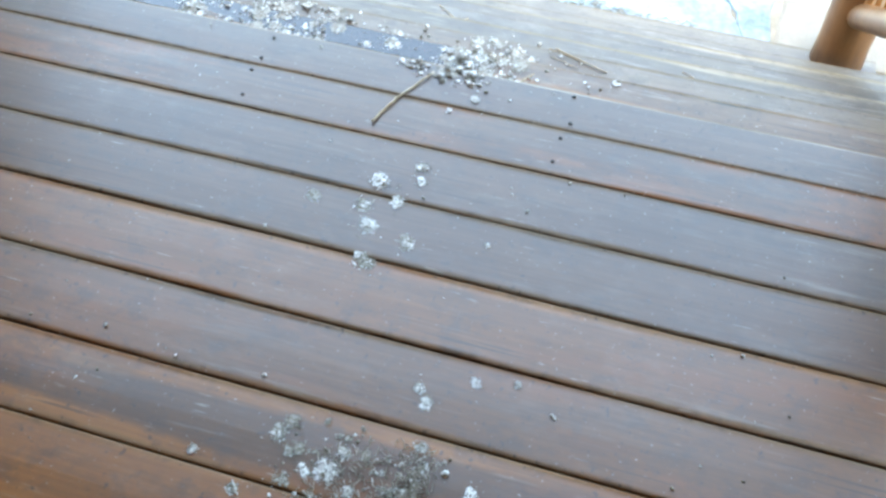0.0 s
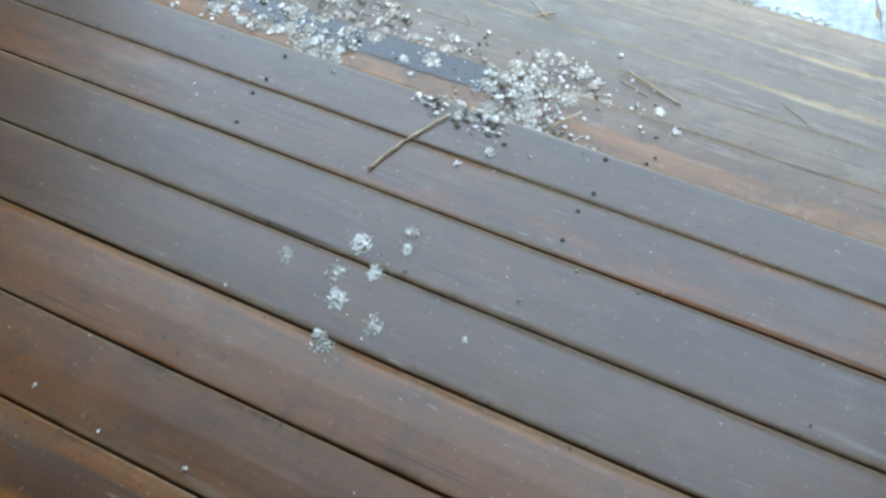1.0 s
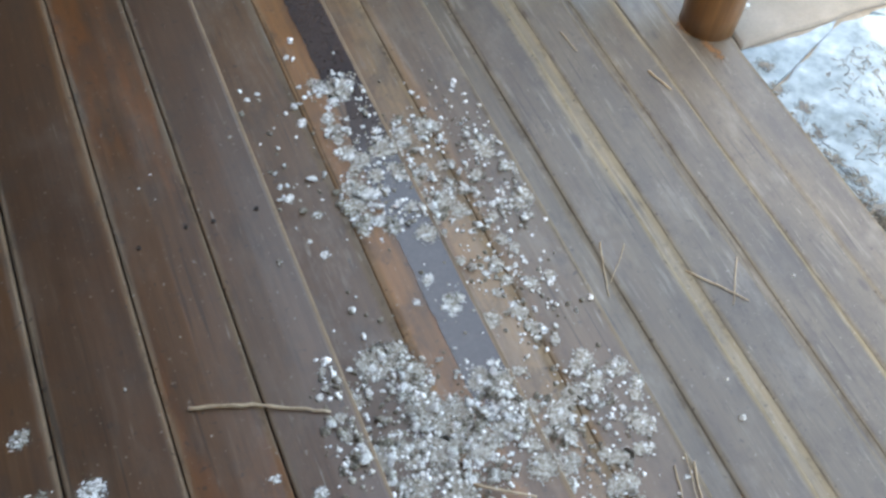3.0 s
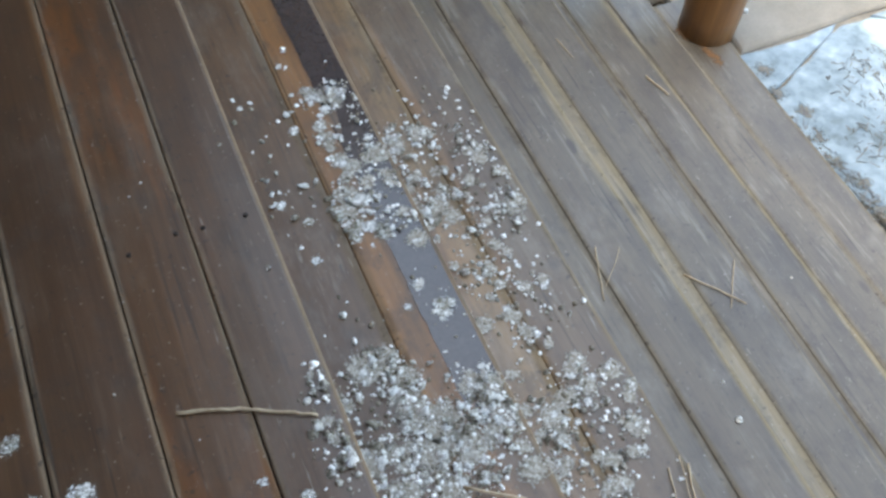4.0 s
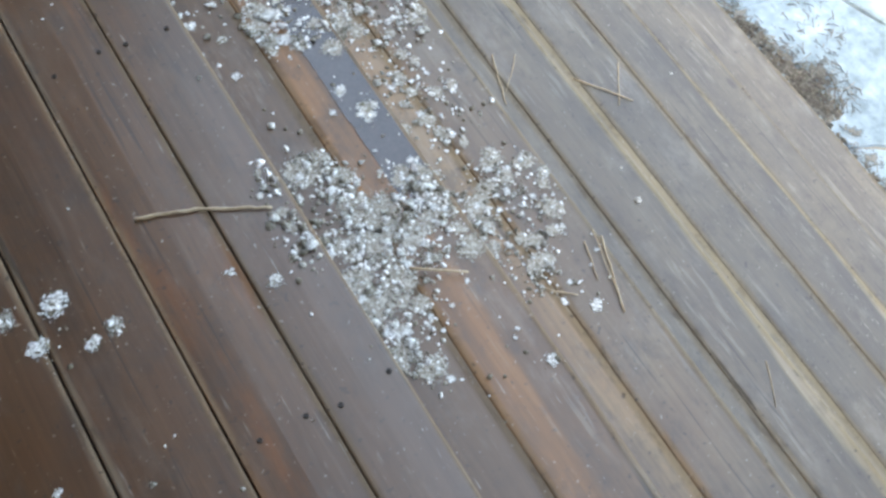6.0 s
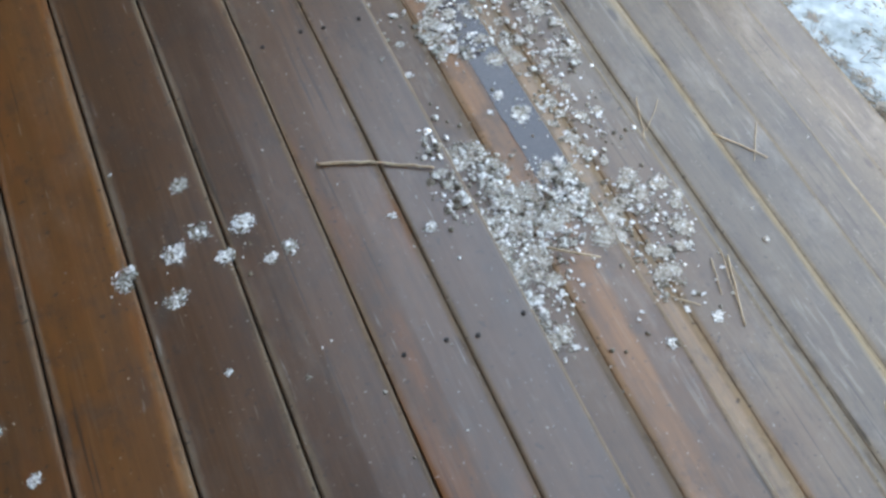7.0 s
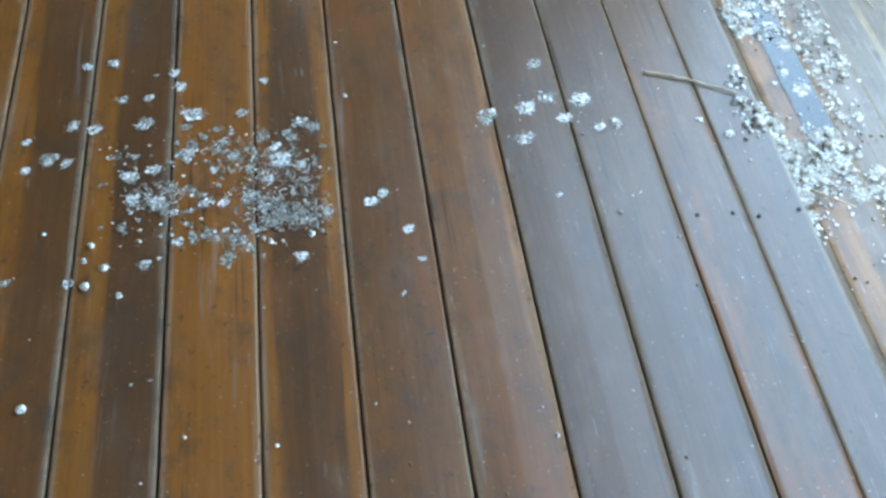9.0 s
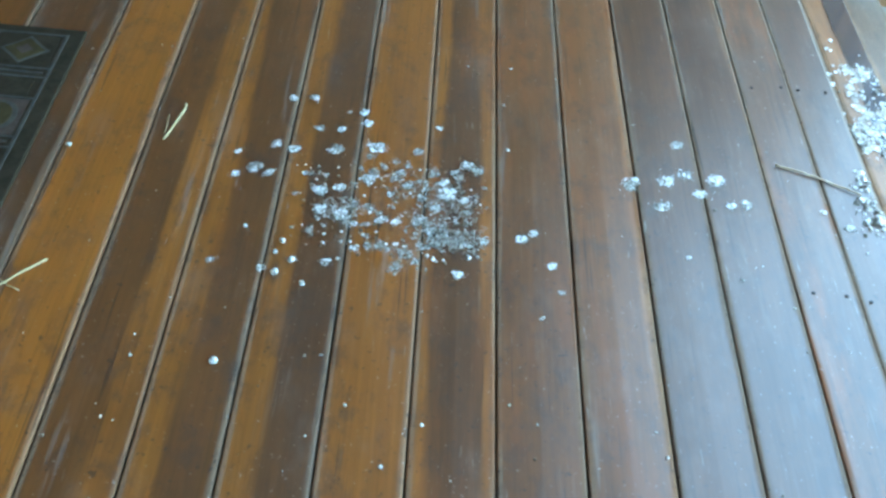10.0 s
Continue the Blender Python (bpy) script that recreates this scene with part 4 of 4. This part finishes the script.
def splat(x, y, z, size, seed, label, mat=None, tall=0.0026):
    """One dried splash: a smear of ragged flakes and shreds, with crumbs flung round it."""
    r = np.random.default_rng(seed)
    verts, faces = [], []
    turn, squash = r.uniform(0, 6.28), r.uniform(0.6, 1.0)
    open_at = r.uniform(0, 6.28)
    for k in range(30):
        q = r.uniform(0, 6.28)
        own = r.uniform(0, 6.28)
        if k < 9:
            d, size_of, height = size * r.uniform(0.0, 0.75), (size * r.uniform(0.13, 0.30), size * r.uniform(0.09, 0.20)), tall * r.uniform(0.4, 1.0)
        elif k < 22:
            if abs((q - open_at + 3.14) % 6.28 - 3.14) < 0.7:
                q += 1.3
            d, size_of, height = size * r.uniform(0.15, 1.0), (size * r.uniform(0.09, 0.26), size * r.uniform(0.025, 0.07)), tall * r.uniform(0.2, 0.6)
            own = q + r.normal() * 0.5
        else:
            d, size_of, height = size * r.uniform(0.95, 1.8), (size * r.uniform(0.03, 0.09), size * r.uniform(0.03, 0.07)), tall * 0.3
        k1, k2 = r.normal(size=3), r.normal(size=3)
        bulge = 1 + 0.32 * np.sin(BALL_V @ k1 * 2.8) + 0.24 * np.sin(BALL_V @ k2 * 5.0) + r.normal(size=len(BALL_V)) * 0.15
        v = BALL_V * bulge[:, None] * np.array([size_of[0], size_of[1], height * 0.5])
        lean = r.normal() * 0.06
        v[:, 2] += v[:, 0] * lean
        c, w = math.cos(own), math.sin(own)
        v = v @ np.array([[c, w, 0], [-w, c, 0], [0, 0, 1]])
        cx, cy = math.cos(q) * d, math.sin(q) * d * squash
        c, w = math.cos(turn), math.sin(turn)
        faces.append(BALL_F + len(verts) * len(BALL_V))
        verts.append(v + np.array([cx * c - cy * w, cx * w + cy * c, height * 0.4]))
    me = bpy.data.meshes.new("bird_dropping")
    me.from_pydata(np.concatenate(verts).tolist(), [], np.concatenate(faces).tolist())
    me.materials.append(mat or SPLAT)
    ob = new("bird_dropping", me)
    ob.location = (x, y, z)
    films("chalk_film", [(0, 0, 0, size * r.uniform(1.2, 1.6), size * r.uniform(0.95, 1.35), turn), (size * 0.5, size * 0.3, 0, size * 0.8, size * 0.7, 1.0)], FILM_SPLAT, seed, "", ob)
    return tagged(ob, label, "bird dropping", group="bird droppings on the porch")


r_soil = random.Random(77)
soil_items = []
for cx, cy, rx, ry in lumps_later:
    for _ in range(300):
        q, d = r_soil.uniform(0, 6.28), math.sqrt(r_soil.random())
        soil_items.append((cx + math.cos(q) * d * rx, cy + math.sin(q) * d * ry, STONE_TOP, r_soil.uniform(0.002, 0.010), r_soil.uniform(0.2, 0.5)))
for _ in range(330):
    soil_items.append((r_soil.uniform(1.7, 2.88), 3.62 + 0.5 * r_soil.random() ** 1.3, GROUND + (0.03 if soil_items[-1][0] > 2.78 else 0.006), r_soil.uniform(0.006, 0.030), r_soil.uniform(0.2, 0.6)))
tagged(lumps("soil_litter", soil_items, SOIL, 8, "brown soil and rotted leaves against the lowest step"), category="soil")

films("soil_film", [(2.87 + 0.02 * (k % 3), 1.75 + 0.11 * k, STONE_TOP, 0.07 + 0.02 * (k % 2), 0.10, 0.3 * k) for k in range(14)] + [(2.97, 2.2, STONE_TOP, 0.12, 0.14, 0.4), (3.15, 2.75, STONE_TOP, 0.20, 0.10, 0.5), (3.3, 3.02, STONE_TOP, 0.22, 0.09, 0.3)], FILM_SOIL, 14, "grey-brown soil spread thinly over the stone by the lowest step", None, 0.004)

# splashes on the upper floor: across, along, size in millimetres
NEAR_HEAP = [(-.292, 2.134, 12), (-.248, 2.141, 13), (-.140, 2.109, 13), (-.130, 2.073, 14), (.019, 2.079, 10), (-.181, 2.048, 11), (-.227, 2.046, 12),
             (-.305, 1.988, 13), (-.269, 1.976, 17), (-.187, 1.985, 17), (-.107, 2.002, 22), (-.020, 2.0, 12), (.079, 1.97, 18), (-.378, 1.956, 10),
             (-.338, 1.914, 18), (-.308, 1.904, 12), (-.372, 1.891, 10), (-.115, 1.909, 19), (-.204, 1.866, 17), (-.167, 1.877, 14), (.042, 1.884, 22),
             (.035, 1.915, 13), (-.068, 1.87, 11), (-.037, 1.898, 12), (-.198, 1.816, 15), (-.159, 1.806, 18), (-.131, 1.784, 9), (-.079, 1.80, 16)]
NEAR_HEAP_2 = [(-.052, 1.796, 12), (-.010, 1.809, 16), (.021, 1.843, 12), (.075, 1.869, 14), (-.007, 1.862, 10), (.013, 1.782, 12), (.057, 1.758, 14),
               (.088, 1.754, 11), (.040, 1.770, 13), (-.124, 1.723, 12), (-.074, 1.740, 9), (-.048, 1.739, 8), (-.006, 1.743, 9), (-.011, 1.701, 11),
               (-.232, 1.683, 9), (-.284, 1.657, 10), (-.171, 1.683, 12), (-.374, 1.667, 10), (.067, 1.678, 13), (.186, 1.780, 14), (.209, 1.797, 12),
               (.243, 1.718, 11), (.257, 1.656, 8)]
for k, (x, y, mm) in enumerate(NEAR_HEAP + NEAR_HEAP_2):
    splat(x, y, 0.0006, mm * 0.00094, 100 + k, "chalky white bird dropping dried on the amber floorboards", (SPLAT, SPLAT, SPLAT_OLD)[k % 3])
FOOT_GROUP = [(.524, 2.090, 15), (.528, 1.999, 19), (.485, 1.976, 19), (.590, 1.990, 20), (.552, 1.945, 16), (.411, 1.955, 19), (.469, 1.902, 17), (.611, 1.919, 12), (.642, 1.926, 14), (.502, 1.768, 8), (.420, 1.972, 9)]
for k, (x, y, mm) in enumerate(FOOT_GROUP):
    splat(x, y, 0.0006, mm * 0.00106, 300 + k, "ragged white bird dropping on greyed brown floorboards", SPLAT, 0.003)
TREAD_GROUP = [(1, 1.156, 2.159, 24), (1, 1.135, 2.215, 13), (1, 1.174, 1.641, 12), (2, 1.372, 1.715, 14), (1, 1.075, 2.345, 17), (1, 1.12, 2.33, 16), (2, 1.445, 1.985, 16), (2, 1.43, 2.03, 15), (2, 1.405, 1.87, 12), (1, 0.975, 2.45, 12), (1, 1.01, 2.40, 11),
               (1, 1.15, 1.98, 14), (1, 1.18, 1.955, 15), (2, 1.30, 1.97, 13), (1, 0.955, 1.80, 10), (1, 1.05, 2.60, 12), (1, 1.10, 2.50, 13), (1, 1.12, 2.41, 14)]
for k, (i, x, y, mm) in enumerate(TREAD_GROUP):
    splat(x, y, tread_z(i) + 0.0006, mm * 0.001, 400 + k, "white bird dropping splashed on a weathered tread")
splat(0.845, 1.885, 0.0006, 0.012, 450, "faint grey dropping near the floor's edge", SPLAT, 0.002)
splat(0.80, 1.925, 0.0006, 0.008, 451, "faint grey dropping near the floor's edge", SPLAT, 0.002)


def chip(x, y, z, size, seed):
    r = random.Random(seed)
    bm = bmesh.new()
    bmesh.ops.create_icosphere(bm, subdivisions=2, radius=size)
    for v in bm.verts:
        v.co *= 1 + 0.3 * noise.noise(v.co / size * 1.3 + Vector((seed, 0, 0)))
        v.co.z *= 0.7
    ob = part("white_pellet", bm, CHIP, None, "", True)
    ob.matrix_basis = pose(x, y, z + size * 0.55, 0, 0, r.uniform(0, 360))
    return tagged(ob, "small white pellet lying on the boards", "pellet", group="white pellets")


CHIPS = [(0, -.325, 1.450, 9), (0, -.104, 1.386, 4), (0, .162, 2.029, 5), (0, -.254, 1.726, 7), (0, -.263, 1.697, 6), (0, -.232, 1.681, 8), (0, -.257, 1.649, 9), (0, -.206, 1.628, 7), (0, -.328, 1.756, 5),
         (0, .218, 1.592, 4), (0, -.703, 1.932, 7), (0, .087, 1.721, 7), (0, .022, 1.711, 6), (0, .410, 1.335, 4), (0, .222, 1.596, 4), (1, 1.001, 2.206, 8), (3, 1.677, 1.899, 9), (3, 1.694, 1.980, 4), (4, 2.086, 2.200, 4)]
for k, (i, x, y, mm) in enumerate(CHIPS):
    chip(x, y, tread_z(i), mm * 0.0008, 500 + k)
ALL_FLOOR = [(-0.80, 2.5), (0.90, 2.5), (0.90, 1.2), (-0.60, 1.2)]
HEAP_FLOOR = [(-0.25, 1.93), (-0.10, 1.96), (0.10, 1.95), (0.12, 1.72), (-0.02, 1.68), (-0.22, 1.74)]
lumps("dropping_crumbs", strewn([(0, ALL_FLOOR, 85, 0.0010, 0.0026, LOWF), (0, HEAP_FLOOR, 300, 0.0010, 0.0034, LOWF)], 35), CRUMB, 5, "crumbs of dried droppings scattered over the floorboards")
films("droppings_crust", film_items([(0, HEAP_FLOOR, 60, 0.012, 0.032, FLAT)], 36), FILM_FAINT, 6, "thin grey-brown crust among the droppings on the floor")
films("chalk_stain", film_items([(0, HEAP_FLOOR, 26, 0.008, 0.020, FLAT), (0, ALL_FLOOR, 30, 0.003, 0.008, FLAT)], 38), FILM_SPLAT, 7, "faint chalky smears on the floorboards", None, 0.0009)

litter("plant_chaff", [(0.02, 1.80, 0.075, 0.055, 0.001), (-0.04, 1.90, 0.05, 0.04, 0.001), (0.07, 1.76, 0.05, 0.03, 0.001), (-0.16, 1.82, 0.05, 0.03, 0.001), (0.03, 1.87, 0.06, 0.04, 0.001), (0.05, 1.80, 0.07, 0.07, 0.001)], 760, 9, "short dry plant fibres among the droppings on the floor", 0.014, 0.004, CHAFF)

# ---------------------------------------------------------------- floorboards and nails
edges = [-2.597 + 0.141 * k for k in range(14)]
edges = [e for e in edges if e < SEAMS[0] - 0.06] + SEAMS + [X0]
GAP = 0.0034
shared = {}
NAIL_ROWS = [-1.39, -0.77, -0.15, 0.465, 1.085, 1.704, 2.324, 2.944, 3.56, 4.18]
bm = bmesh.new()
bmesh.ops.create_cone(bm, cap_ends=True, segments=8, radius1=0.0039, radius2=0.0034, depth=0.0016)
NAIL = mesh_of(bm, "nail", NAIL_METAL)
half = (FLOOR_Y1 - FLOOR_Y0) / 2
# tone, sapwood share at the front and the back edge, rust, for the last boards up to the stair's top edge
BOARD_LOOKS = [(0.34, 0, 0, 0.4), (0.98, 0, 0, 0), (0.40, 0.36, 0, 0.3), (0.36, 0, 0.34, 0.5), (0.29, 0, 0.36, 0.2), (0.76, 0, 0, 0.3), (0.30, 0.20, 0.20, 0.8),
               (0.40, 0, 0, 0.8), (0.50, 0.14, 0, 0.9), (0.25, 0, 0, 0.12), (0.22, 0.035, 0, 0.12), (0.28, 0, 0.035, 1.0), (0.26, 0, 0, 0.15)]
for n, (a, b) in enumerate(zip(edges, edges[1:])):
    last = b == X0
    w = b - a - (GAP / 2 if last else (GAP * 0.22 if b == SEAMS[-1] or a == SEAMS[-1] else GAP))
    tight = b == SEAMS[-1]
    key = round(w, 3) + (10 if last else 0) + (20 if tight else 0)
    if key not in shared:
        prof = nosing_profile(w, 0.034) if last else board_profile(w, 0.0073, 0.0012 if tight else 0.003)
        shared[key] = mesh_of(extruded(prof, -half, half, 26, 0.0007, n), "floorboard", FLOOR_WOOD)
    xc = (a + b) / 2 + (GAP / 4 if last else 0)
    board = share("floorboard", shared[key], floor, pose(xc, (FLOOR_Y0 + FLOOR_Y1) / 2, rng.uniform(-0.0008, 0.0008)))
    known = n - (len(edges) - 1 - len(BOARD_LOOKS))
    board.color = BOARD_LOOKS[known] if known >= 0 else (rng.uniform(0.3, 0.9), 0, rng.choice((0, 0.3)), 0.3)
    if a > 0.6:
        for y in NAIL_ROWS:
            for f in (0.22, 0.80):
                share("nail", NAIL, floor, pose(a + (b - a) * f + rng.uniform(-0.006, 0.006), y + rng.uniform(-0.008, 0.008), 0.0016))
